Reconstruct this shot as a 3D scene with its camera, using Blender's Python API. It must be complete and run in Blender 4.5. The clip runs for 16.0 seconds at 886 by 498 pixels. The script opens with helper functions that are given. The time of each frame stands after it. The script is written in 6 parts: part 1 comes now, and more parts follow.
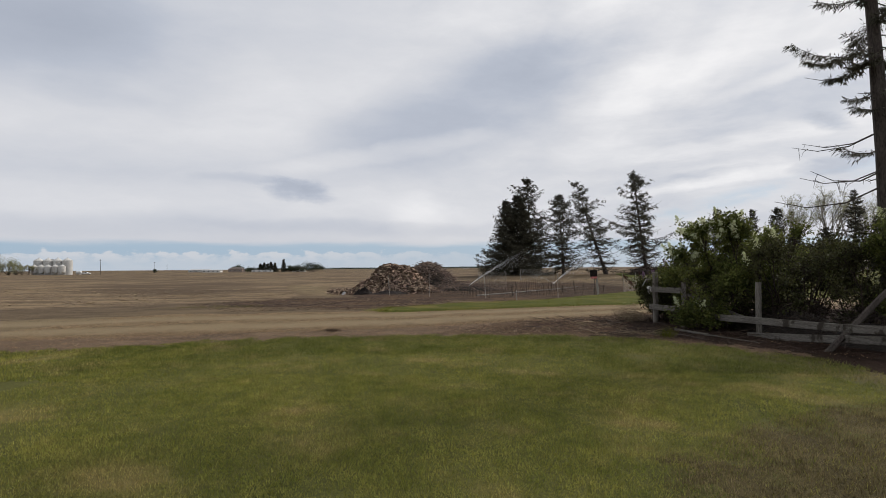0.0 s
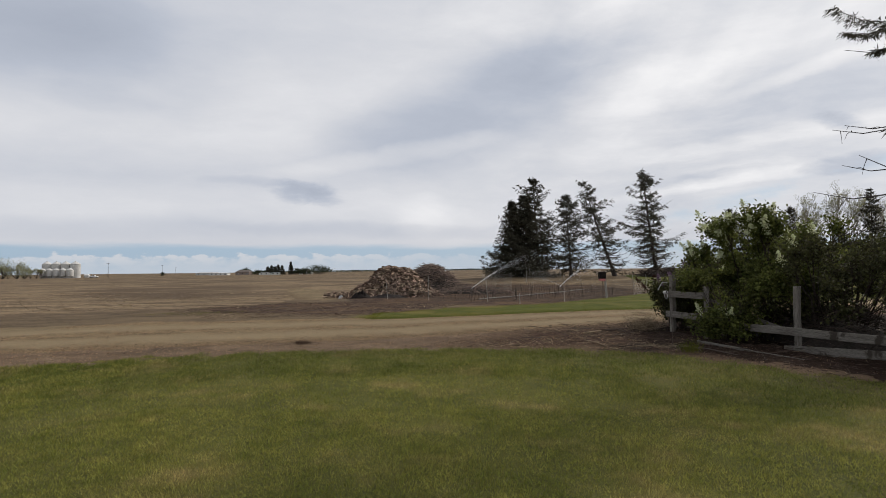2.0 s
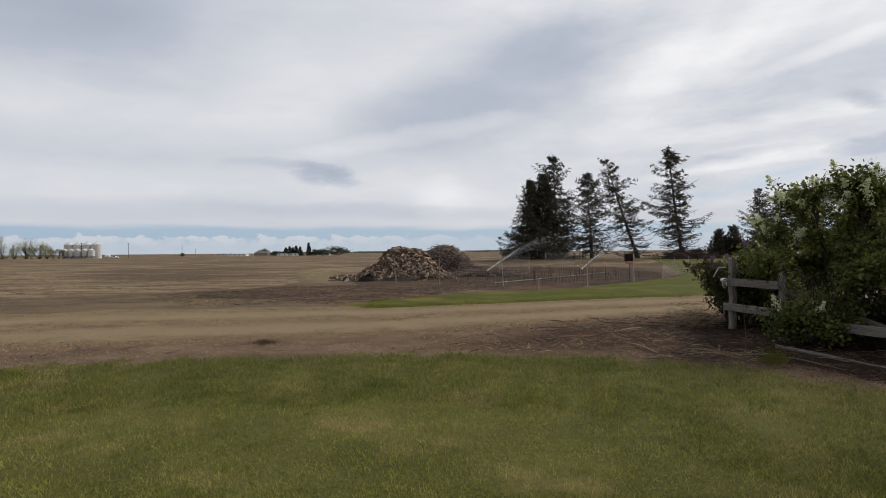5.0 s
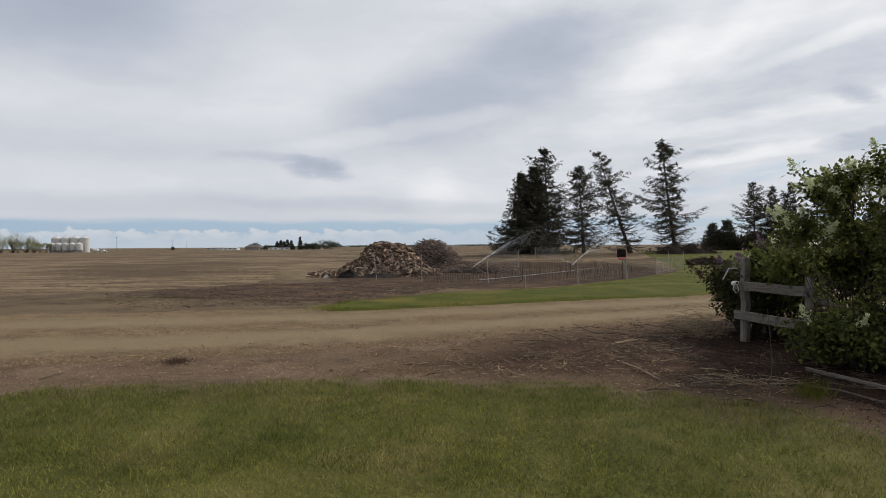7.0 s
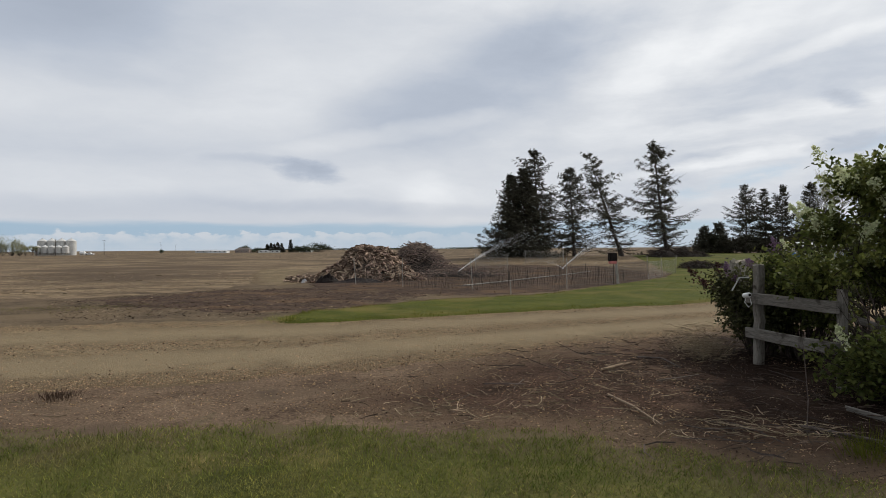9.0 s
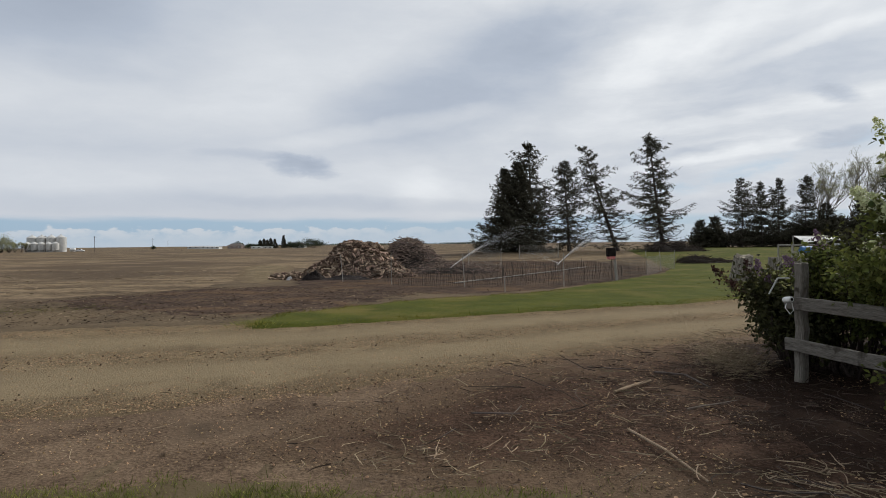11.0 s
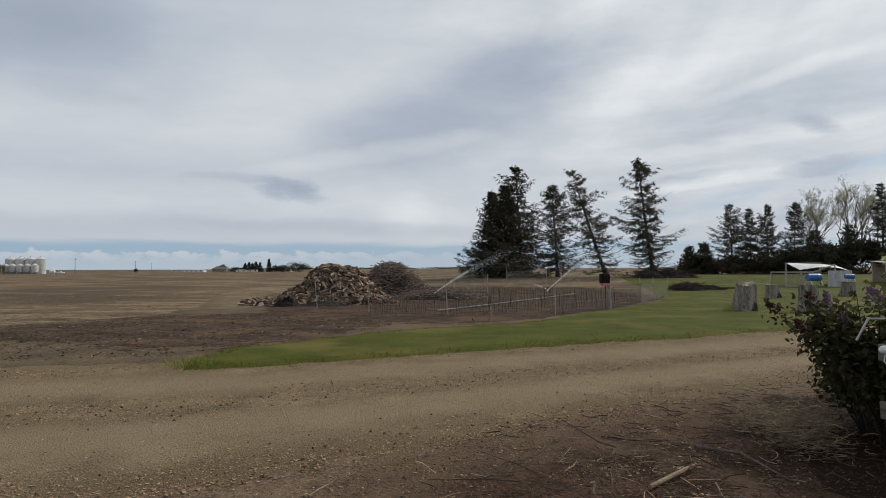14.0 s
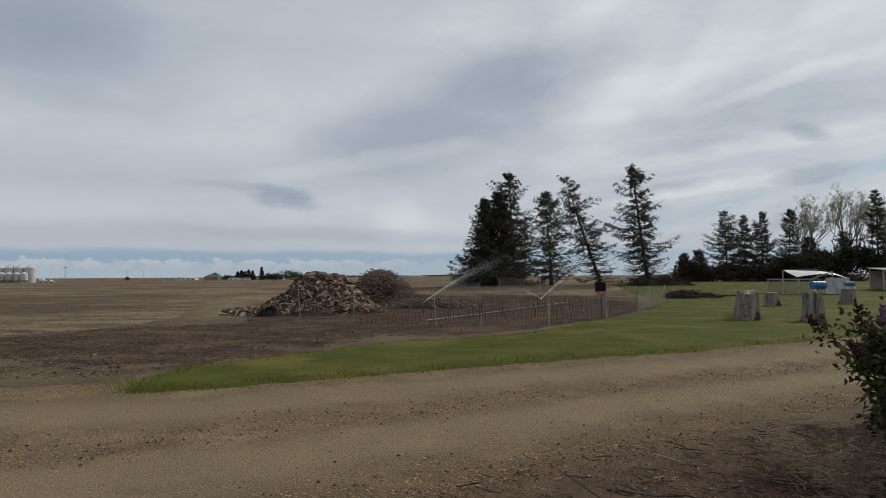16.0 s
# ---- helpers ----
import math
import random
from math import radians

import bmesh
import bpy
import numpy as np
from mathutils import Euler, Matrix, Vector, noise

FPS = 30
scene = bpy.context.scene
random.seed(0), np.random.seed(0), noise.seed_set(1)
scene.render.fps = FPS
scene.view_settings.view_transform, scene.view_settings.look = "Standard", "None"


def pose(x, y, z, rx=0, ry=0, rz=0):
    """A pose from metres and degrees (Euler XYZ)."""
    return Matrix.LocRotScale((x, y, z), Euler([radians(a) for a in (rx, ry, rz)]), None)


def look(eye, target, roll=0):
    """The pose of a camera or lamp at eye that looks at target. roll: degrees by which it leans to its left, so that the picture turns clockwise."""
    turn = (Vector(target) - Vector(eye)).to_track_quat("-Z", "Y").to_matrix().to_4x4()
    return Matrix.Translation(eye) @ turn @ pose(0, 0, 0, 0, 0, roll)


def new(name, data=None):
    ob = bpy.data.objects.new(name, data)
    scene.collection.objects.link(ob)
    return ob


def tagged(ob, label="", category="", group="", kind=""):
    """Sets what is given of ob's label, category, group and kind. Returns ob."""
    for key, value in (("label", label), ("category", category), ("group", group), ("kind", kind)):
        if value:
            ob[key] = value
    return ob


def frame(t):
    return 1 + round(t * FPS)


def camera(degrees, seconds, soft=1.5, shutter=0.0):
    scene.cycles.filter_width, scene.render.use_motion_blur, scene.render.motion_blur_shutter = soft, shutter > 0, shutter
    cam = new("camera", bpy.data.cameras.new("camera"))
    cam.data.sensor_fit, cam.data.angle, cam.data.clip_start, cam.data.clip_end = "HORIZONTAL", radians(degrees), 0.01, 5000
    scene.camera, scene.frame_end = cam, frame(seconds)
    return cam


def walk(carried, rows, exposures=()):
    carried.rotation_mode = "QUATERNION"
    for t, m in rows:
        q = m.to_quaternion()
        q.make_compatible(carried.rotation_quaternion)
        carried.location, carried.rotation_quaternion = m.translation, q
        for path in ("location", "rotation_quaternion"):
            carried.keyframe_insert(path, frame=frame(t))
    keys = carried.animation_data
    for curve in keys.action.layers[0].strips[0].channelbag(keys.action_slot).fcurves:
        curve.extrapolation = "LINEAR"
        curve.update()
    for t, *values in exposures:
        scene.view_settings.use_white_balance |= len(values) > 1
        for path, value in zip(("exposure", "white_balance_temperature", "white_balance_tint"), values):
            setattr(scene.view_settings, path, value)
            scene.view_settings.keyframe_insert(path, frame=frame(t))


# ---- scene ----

# ---------- camera ----------
cam = camera(72.0, 16.0, soft=0.9)
PATH = [
    (0, (-0.146, -2.547, 1.624), (-0.185, -0.549, 1.687), -0.4),
    (0.5, (0.04, -2.04, 1.611), (-0.001, -0.042, 1.686), -0.6),
    (1, (0.082, -1.528, 1.593), (0.023, 0.47, 1.669), -0.4),
    (1.5, (0.138, -1.016, 1.64), (0.077, 0.982, 1.707), -0.4),
    (2, (0.3, -0.536, 1.637), (0.236, 1.462, 1.707), -0.6),
    (2.5, (0.288, 0.021, 1.584), (0.205, 2.019, 1.631), -0.4),
    (3, (0.358, 0.509, 1.633), (0.27, 2.507, 1.669), -0.3),
    (3.5, (0.441, 0.963, 1.666), (0.353, 2.96, 1.703), -0.5),
    (4, (0.373, 1.442, 1.637), (0.258, 3.438, 1.661), -0.2),
    (6.5, (0.905, 3.969, 1.627), (0.782, 5.965, 1.626), -0.6),
    (7, (0.98, 4.464, 1.689), (0.88, 6.462, 1.679), -0.4),
    (7.5, (1.143, 4.889, 1.686), (1.059, 6.887, 1.686), -0.5),
    (8, (1.221, 5.286, 1.648), (1.139, 7.284, 1.65), -0.5),
    (8.5, (1.229, 5.774, 1.69), (1.149, 7.773, 1.684), -0.2),
    (9, (1.389, 6.171, 1.718), (1.316, 8.169, 1.717), -0.4),
    (11.5, (1.497, 8.037, 1.74), (1.452, 10.036, 1.721), -0.5),
    (12, (1.48, 8.417, 1.769), (1.452, 10.417, 1.775), -0.3),
    (12.5, (1.592, 8.767, 1.752), (1.575, 10.767, 1.771), -0.4),
    (13, (1.697, 9.102, 1.78), (1.682, 11.102, 1.806), -0.5),
    (13.5, (1.679, 9.551, 1.735), (1.666, 11.551, 1.769), -0.2),
    (14, (1.673, 9.8, 1.721), (1.662, 11.799, 1.785), -0.2),
    (14.5, (1.879, 10.118, 1.724), (1.871, 12.117, 1.789), -0.6),
    (15, (1.929, 10.397, 1.718), (1.928, 12.396, 1.786), -0.5),
    (15.5, (1.856, 10.788, 1.747), (1.861, 12.787, 1.814), -0.2),
    (16, (1.9, 11.033, 1.732), (1.909, 13.031, 1.821), -0.3),
]
walk(cam, [(t, look(eye, target, roll)) for t, eye, target, roll in PATH],
     [(0, 0.0, 6570, 11.0), (4, 0.0, 6550, 11.0), (9, 0.0, 6430, 9.0), (12.5, -0.09, 6330, 8.0), (14.5, -0.22, 6310, 7.5), (16, -0.36, 6280, 7.5)])

# ---------- light ----------
SUN_TO = Vector((0.60, 0.48, 0.56)).normalized()
sun = new("sun", bpy.data.lights.new("sun", "SUN"))
sun.data.energy, sun.data.angle, sun.data.color = 3.0, radians(9), (1.0, 0.935, 0.84)
sun.matrix_world = look((30, 40, 60), (30 - SUN_TO.x * 10, 40 - SUN_TO.y * 10, 60 - SUN_TO.z * 10))


def build_world():
    world = bpy.data.worlds.new("overcast_sky")
    scene.world = world
    world.use_nodes = True
    nt = world.node_tree
    nt.nodes.clear()
    N, L = nt.nodes.new, nt.links.new

    def m(op, a, b=None, c=None, clamp=False):
        n = N("ShaderNodeMath")
        n.operation, n.use_clamp = op, clamp
        for i, s in enumerate((a, b, c)):
            if s is None:
                continue
            if isinstance(s, (int, float)):
                n.inputs[i].default_value = s
            else:
                L(s, n.inputs[i])
        return n.outputs[0]

    def span(v, a, b, lo=0.0, hi=1.0):
        n = N("ShaderNodeMapRange")
        n.interpolation_type = "SMOOTHSTEP"
        for i, s in enumerate((v, a, b, lo, hi)):
            if isinstance(s, (int, float)):
                n.inputs[i].default_value = s
            else:
                L(s, n.inputs[i])
        return n.outputs[0]

    def noise3(vec, scale, detail, rough=0.55, distort=0.0):
        n = N("ShaderNodeTexNoise")
        n.inputs["Scale"].default_value, n.inputs["Detail"].default_value = scale, detail
        n.inputs["Roughness"].default_value, n.inputs["Distortion"].default_value = rough, distort
        L(vec, n.inputs["Vector"])
        return n.outputs[0]

    def combine(a, b, c):
        n = N("ShaderNodeCombineXYZ")
        for i, s in enumerate((a, b, c)):
            if isinstance(s, (int, float)):
                n.inputs[i].default_value = s
            else:
                L(s, n.inputs[i])
        return n.outputs[0]

    def mix(f, a, b):
        n = N("ShaderNodeMix")
        n.data_type = "RGBA"
        for i, s in ((0, f), (6, a), (7, b)):
            if isinstance(s, tuple):
                n.inputs[i].default_value = (*s, 1)
            elif isinstance(s, (int, float)):
                n.inputs[i].default_value = s
            else:
                L(s, n.inputs[i])
        return n.outputs[2]

    co = N("ShaderNodeTexCoord").outputs["Generated"]
    sep = N("ShaderNodeSeparateXYZ")
    L(co, sep.inputs[0])
    x, y, z = sep.outputs
    up = m("MAXIMUM", z, 0.0)
    # the cloud deck: soft banks, drawn out and bent by slow noise, with faint fibres along them
    az = m("ARCTAN2", x, y)
    flow = combine(m("MULTIPLY", az, 3.2), m("MULTIPLY", up, 6.0), 0.3)
    flow_b = combine(m("MULTIPLY", az, 4.2), m("MULTIPLY", up, 8.0), 7.7)
    az_w = m("ADD", az, m("MULTIPLY", m("SUBTRACT", noise3(flow, 1.0, 5.0, 0.55), 0.5), 0.13))
    up_w = m("ADD", up, m("MULTIPLY", m("SUBTRACT", noise3(flow_b, 1.0, 6.0, 0.58), 0.5), 0.042))
    fine = noise3(combine(m("MULTIPLY", az_w, 5.5), m("MULTIPLY", up_w, 17.0), 0.7), 1.0, 7.0, 0.62)
    broad = noise3(combine(m("MULTIPLY", az, 1.5), m("MULTIPLY", up, 4.5), 3.3), 1.0, 2.0, 0.45)
    ray_at = m("SUBTRACT", m("MULTIPLY", az, 0.80), m("MULTIPLY", up, 0.60))
    rays = noise3(combine(m("MULTIPLY", ray_at, 13.0), m("MULTIPLY", up, 1.2), 2.0), 1.0, 3.0, 0.5)
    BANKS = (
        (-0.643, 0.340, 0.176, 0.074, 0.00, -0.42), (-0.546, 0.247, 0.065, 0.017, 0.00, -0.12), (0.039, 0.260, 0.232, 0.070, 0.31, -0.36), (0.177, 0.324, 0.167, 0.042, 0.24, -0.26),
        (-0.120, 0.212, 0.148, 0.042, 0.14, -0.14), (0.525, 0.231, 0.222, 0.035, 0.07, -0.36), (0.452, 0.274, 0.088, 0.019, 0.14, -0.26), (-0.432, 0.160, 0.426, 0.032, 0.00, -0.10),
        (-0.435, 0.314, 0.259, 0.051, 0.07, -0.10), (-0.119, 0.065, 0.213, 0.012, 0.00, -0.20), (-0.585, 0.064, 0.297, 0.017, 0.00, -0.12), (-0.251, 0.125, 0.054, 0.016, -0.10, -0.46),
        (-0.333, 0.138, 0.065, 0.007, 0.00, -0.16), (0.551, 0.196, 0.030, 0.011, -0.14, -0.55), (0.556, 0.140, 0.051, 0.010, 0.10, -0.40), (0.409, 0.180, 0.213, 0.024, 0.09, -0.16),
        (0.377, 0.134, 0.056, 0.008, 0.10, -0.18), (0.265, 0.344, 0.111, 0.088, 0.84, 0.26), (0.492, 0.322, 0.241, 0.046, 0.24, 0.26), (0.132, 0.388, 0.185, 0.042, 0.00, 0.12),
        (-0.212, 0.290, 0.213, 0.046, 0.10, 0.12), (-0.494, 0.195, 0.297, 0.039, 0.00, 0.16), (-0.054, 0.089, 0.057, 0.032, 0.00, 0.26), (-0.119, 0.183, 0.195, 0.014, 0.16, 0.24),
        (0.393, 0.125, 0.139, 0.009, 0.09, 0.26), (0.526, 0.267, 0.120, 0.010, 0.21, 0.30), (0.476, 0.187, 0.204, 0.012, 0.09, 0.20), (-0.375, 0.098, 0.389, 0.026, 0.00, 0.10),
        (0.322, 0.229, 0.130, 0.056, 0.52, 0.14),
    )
    tone = m("ADD", 0.615, m("MULTIPLY", m("SUBTRACT", broad, 0.5), 0.35))
    tone = m("ADD", tone, m("MULTIPLY", m("MULTIPLY", m("SUBTRACT", fine, 0.5), 0.62), span(az, -0.25, 0.4, 0.42, 1.0)))
    tone = m("ADD", tone, span(az, 0.1, -0.45, 0.0, -0.07))
    ray_place = m("MULTIPLY", span(az, 0.0, 0.3), span(up, 0.16, 0.32))
    tone = m("ADD", tone, m("MULTIPLY", m("MULTIPLY", m("SUBTRACT", rays, 0.5), 0.40), ray_place))
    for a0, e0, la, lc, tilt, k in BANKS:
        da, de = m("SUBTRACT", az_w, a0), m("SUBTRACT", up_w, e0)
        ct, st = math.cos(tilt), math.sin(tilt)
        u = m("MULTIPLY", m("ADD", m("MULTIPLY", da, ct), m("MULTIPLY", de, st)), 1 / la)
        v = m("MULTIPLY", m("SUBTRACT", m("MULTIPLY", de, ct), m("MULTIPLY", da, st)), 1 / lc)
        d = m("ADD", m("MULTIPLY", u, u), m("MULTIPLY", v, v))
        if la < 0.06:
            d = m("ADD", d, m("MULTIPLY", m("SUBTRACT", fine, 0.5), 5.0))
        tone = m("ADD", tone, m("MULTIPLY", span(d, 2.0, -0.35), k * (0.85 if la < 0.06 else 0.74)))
    # thin level streaks to one side
    wisps = noise3(combine(m("MULTIPLY", az_w, 6.0), m("MULTIPLY", up_w, 34.0), 5.0), 1.0, 5.0, 0.55)
    aside = m("MULTIPLY", span(az, 0.12, 0.42, 0.15, 1.0), m("MULTIPLY", span(up, 0.03, 0.07), span(up, 0.34, 0.20)))
    tone = m("ADD", tone, m("MULTIPLY", m("MULTIPLY", m("SUBTRACT", wisps, 0.49), 0.55), aside))
    shade = N("ShaderNodeValToRGB")
    el = shade.color_ramp.elements
    el[0].position, el[0].color = 0.0, (0.335, 0.380, 0.465, 1)
    el[1].position, el[1].color = 1.0, (0.93, 0.935, 0.945, 1)
    for at, col in ((0.35, (0.474, 0.520, 0.605, 1)), (0.65, (0.670, 0.692, 0.735, 1))):
        e = el.new(at)
        e.color = col
    L(tone, shade.inputs[0])
    cloud = shade.outputs[0]
    # the veiled sun brightens the deck round it
    dot = N("ShaderNodeVectorMath")
    dot.operation = "DOT_PRODUCT"
    L(co, dot.inputs[0])
    dot.inputs[1].default_value = SUN_TO
    glow = span(dot.outputs["Value"], 0.72, 1.0)
    cloud = mix(m("MULTIPLY", glow, 0.34), cloud, (1.02, 1.02, 1.02))
    low = span(up, 0.03, 0.10)
    cloud = mix(m("MULTIPLY", m("SUBTRACT", 1.0, low), 0.35), cloud, (0.57, 0.585, 0.625))
    # clear sky
    sky = N("ShaderNodeTexSky")
    sky.sky_type, sky.sun_disc = "NISHITA", False
    sky.sun_elevation, sky.sun_rotation = math.asin(SUN_TO.z), math.atan2(SUN_TO.x, SUN_TO.y)
    clear = N("ShaderNodeVectorMath")
    clear.operation = "SCALE"
    L(sky.outputs[0], clear.inputs[0])
    clear.inputs["Scale"].default_value = 0.10
    blue = mix(0.82, clear.outputs[0], (0.36, 0.50, 0.66))
    # small heaped clouds standing over the horizon
    heap = combine(m("MULTIPLY", az, 36.0), m("MULTIPLY", up, 70.0), 0.0)
    hn = noise3(heap, 1.0, 5.0, 0.55)
    tops = m("ADD", 0.008, m("MULTIPLY", hn, 0.034))
    heaped = m("MULTIPLY", span(m("SUBTRACT", up, tops), 0.0022, -0.0016), span(az, 0.12, -0.30, 0.40, 1.0))
    heaped = m("MULTIPLY", heaped, m("MULTIPLY", span(up, 0.006, 0.024, 0.30, 0.85), span(hn, 0.30, 0.60, 0.35, 1.0)))
    blue = mix(span(up, 0.028, 0.0, 0.0, 0.6), blue, (0.53, 0.59, 0.655))
    blue = mix(heaped, blue, (0.615, 0.64, 0.68))
    # the deck's lower edge, uneven, and a few rifts in it
    edge = m("ADD", up, m("MULTIPLY", m("SUBTRACT", noise3(combine(m("MULTIPLY", az, 4.0), m("MULTIPLY", up, 30.0), 1.0), 1.4, 4.0), 0.5), 0.022))
    cover = span(edge, 0.034, 0.046)
    rift_at = span(m("ABSOLUTE", m("SUBTRACT", m("SUBTRACT", up, m("MULTIPLY", az, 0.22)), 0.005)), 0.018, 0.003)
    rift = m("MULTIPLY", rift_at, m("MULTIPLY", span(az, 0.22, 0.34), span(fine, 0.40, 0.55)))
    cover = m("MULTIPLY", cover, m("SUBTRACT", 1.0, m("MULTIPLY", rift, 0.55)))
    out_colour = mix(cover, blue, cloud)
    bg = N("ShaderNodeBackground")
    L(out_colour, bg.inputs[0])
    bg.inputs[1].default_value = 1.0
    L(bg.outputs[0], N("ShaderNodeOutputWorld").inputs[0])


build_world()


# ---------- materials ----------
def stuff_mat(name, a, b, scale=3.0, fine=40.0, rough=0.9, bump=0.3, dist=0.01, stretch=(1, 1, 1), c=None, c_at=(0.55, 0.7), c_scale=0.4,
              spread=0.25, source="Object", vary="", spec=0.25, tracks=False, thin=0.0, rim=None, swing=0.45):
    """A two-scale procedural surface: a and b mixed by noise at two sizes, patches of c, bump from both."""
    mt = bpy.data.materials.new(name)
    mt.use_nodes = True
    nt = mt.node_tree
    N, L = nt.nodes.new, nt.links.new
    bs = nt.nodes["Principled BSDF"]
    bs.inputs["Roughness"].default_value = rough
    bs.inputs["Specular IOR Level"].default_value = spec
    co = N("ShaderNodeTexCoord").outputs[source]
    mp = N("ShaderNodeMapping")
    mp.inputs["Scale"].default_value = stretch
    L(co, mp.inputs[0])

    def nz(s, det, vec):
        n = N("ShaderNodeTexNoise")
        n.inputs["Scale"].default_value, n.inputs["Detail"].default_value, n.inputs["Roughness"].default_value = s, det, 0.6
        L(vec, n.inputs["Vector"])
        return n.outputs[0]

    n1, n2 = nz(scale, 5, mp.outputs[0]), nz(fine, 3, mp.outputs[0])
    mixed = N("ShaderNodeMath")
    mixed.operation = "MULTIPLY_ADD"
    L(n2, mixed.inputs[0])
    mixed.inputs[1].default_value = 0.55
    half = N("ShaderNodeMath")
    half.operation = "MULTIPLY"
    L(n1, half.inputs[0])
    half.inputs[1].default_value = 0.45
    L(half.outputs[0], mixed.inputs[2])
    rp = N("ShaderNodeValToRGB")
    rp.color_ramp.elements[0].position, rp.color_ramp.elements[1].position = 0.5 - spread / 2, 0.5 + spread / 2
    rp.color_ramp.elements[0].color, rp.color_ramp.elements[1].color = (*a, 1), (*b, 1)
    L(mixed.outputs[0], rp.inputs[0])
    colour = rp.outputs[0]
    if c:
        nc = nz(c_scale, 4, co)
        mr = N("ShaderNodeMapRange")
        mr.interpolation_type = "SMOOTHSTEP"
        mr.inputs[1].default_value, mr.inputs[2].default_value = c_at
        L(nc, mr.inputs[0])
        mx = N("ShaderNodeMix")
        mx.data_type = "RGBA"
        L(mr.outputs[0], mx.inputs[0])
        L(colour, mx.inputs[6])
        mx.inputs[7].default_value = (*c, 1)
        colour = mx.outputs[2]
    if rim:
        # the layer thins out into what lies beside it
        at = N("ShaderNodeAttribute")
        at.attribute_name = "inside"
        wob = N("ShaderNodeMath")
        wob.operation = "MULTIPLY_ADD"
        L(mixed.outputs[0], wob.inputs[0])
        wob.inputs[1].default_value = 1.5
        L(at.outputs["Fac"], wob.inputs[2])
        mr = N("ShaderNodeMapRange")
        mr.interpolation_type = "SMOOTHSTEP"
        mr.inputs[1].default_value, mr.inputs[2].default_value = 0.85, 1.65
        L(wob.outputs[0], mr.inputs[0])
        mx = N("ShaderNodeMix")
        mx.data_type = "RGBA"
        L(mr.outputs[0], mx.inputs[0])
        mx.inputs[6].default_value = (*rim, 1)
        L(colour, mx.inputs[7])
        colour = mx.outputs[2]
    if tracks:
        # worn wheel lines along the road
        at = N("ShaderNodeAttribute")
        at.attribute_name = "lane"
        wob = N("ShaderNodeMath")
        wob.operation = "MULTIPLY_ADD"
        L(n1, wob.inputs[0])
        wob.inputs[1].default_value = 0.10
        L(at.outputs["Fac"], wob.inputs[2])
        lr = N("ShaderNodeValToRGB")
        ramp_el = lr.color_ramp.elements
        ramp_el[0].position, ramp_el[0].color = 0.0, (0, 0, 0, 1)
        ramp_el[1].position, ramp_el[1].color = 1.0, (0.25, 0.25, 0.25, 1)
        for p, v in ((0.16, 0.05), (0.27, 0.85), (0.36, 0.75), (0.44, 0.08), (0.56, 0.10), (0.66, 0.8), (0.76, 0.7), (0.86, 0.15)):
            e = ramp_el.new(p)
            e.color = (v, v, v, 1)
        L(wob.outputs[0], lr.inputs[0])
        fade = N("ShaderNodeMath")
        fade.operation = "MULTIPLY"
        fade.inputs[1].default_value = 0.92
        L(lr.outputs[0], fade.inputs[0])
        mx = N("ShaderNodeMix")
        mx.data_type = "RGBA"
        L(fade.outputs[0], mx.inputs[0])
        L(colour, mx.inputs[6])
        mx.inputs[7].default_value = (0.230, 0.179, 0.110, 1)
        colour = mx.outputs[2]
    if vary:
        src = N("ShaderNodeObjectInfo").outputs["Random"] if vary == "object" else N("ShaderNodeNewGeometry").outputs["Random Per Island"]
        hs = N("ShaderNodeHueSaturation")
        mr = N("ShaderNodeMapRange")
        mr.inputs[3].default_value, mr.inputs[4].default_value = 1 - swing, 1 + swing
        L(src, mr.inputs[0])
        L(mr.outputs[0], hs.inputs["Value"])
        mh = N("ShaderNodeMapRange")
        mh.inputs[3].default_value, mh.inputs[4].default_value = 0.485, 0.515
        wn = N("ShaderNodeTexWhiteNoise")
        wn.noise_dimensions = "1D"
        L(src, wn.inputs["W"])
        L(wn.outputs["Value"], mh.inputs[0])
        L(mh.outputs[0], hs.inputs["Hue"])
        L(colour, hs.inputs["Color"])
        colour = hs.outputs[0]
    L(colour, bs.inputs["Base Color"])
    if bump:
        bp = N("ShaderNodeBump")
        bp.inputs["Strength"].default_value, bp.inputs["Distance"].default_value = bump, dist
        L(mixed.outputs[0], bp.inputs["Height"])
        L(bp.outputs[0], bs.inputs["Normal"])
    if thin:
        tr = N("ShaderNodeBsdfTranslucent")
        L(colour, tr.inputs[0])
        ms = N("ShaderNodeMixShader")
        ms.inputs[0].default_value = thin
        L(bs.outputs[0], ms.inputs[1])
        L(tr.outputs[0], ms.inputs[2])
        L(ms.outputs[0], nt.nodes["Material Output"].inputs[0])
    return mt


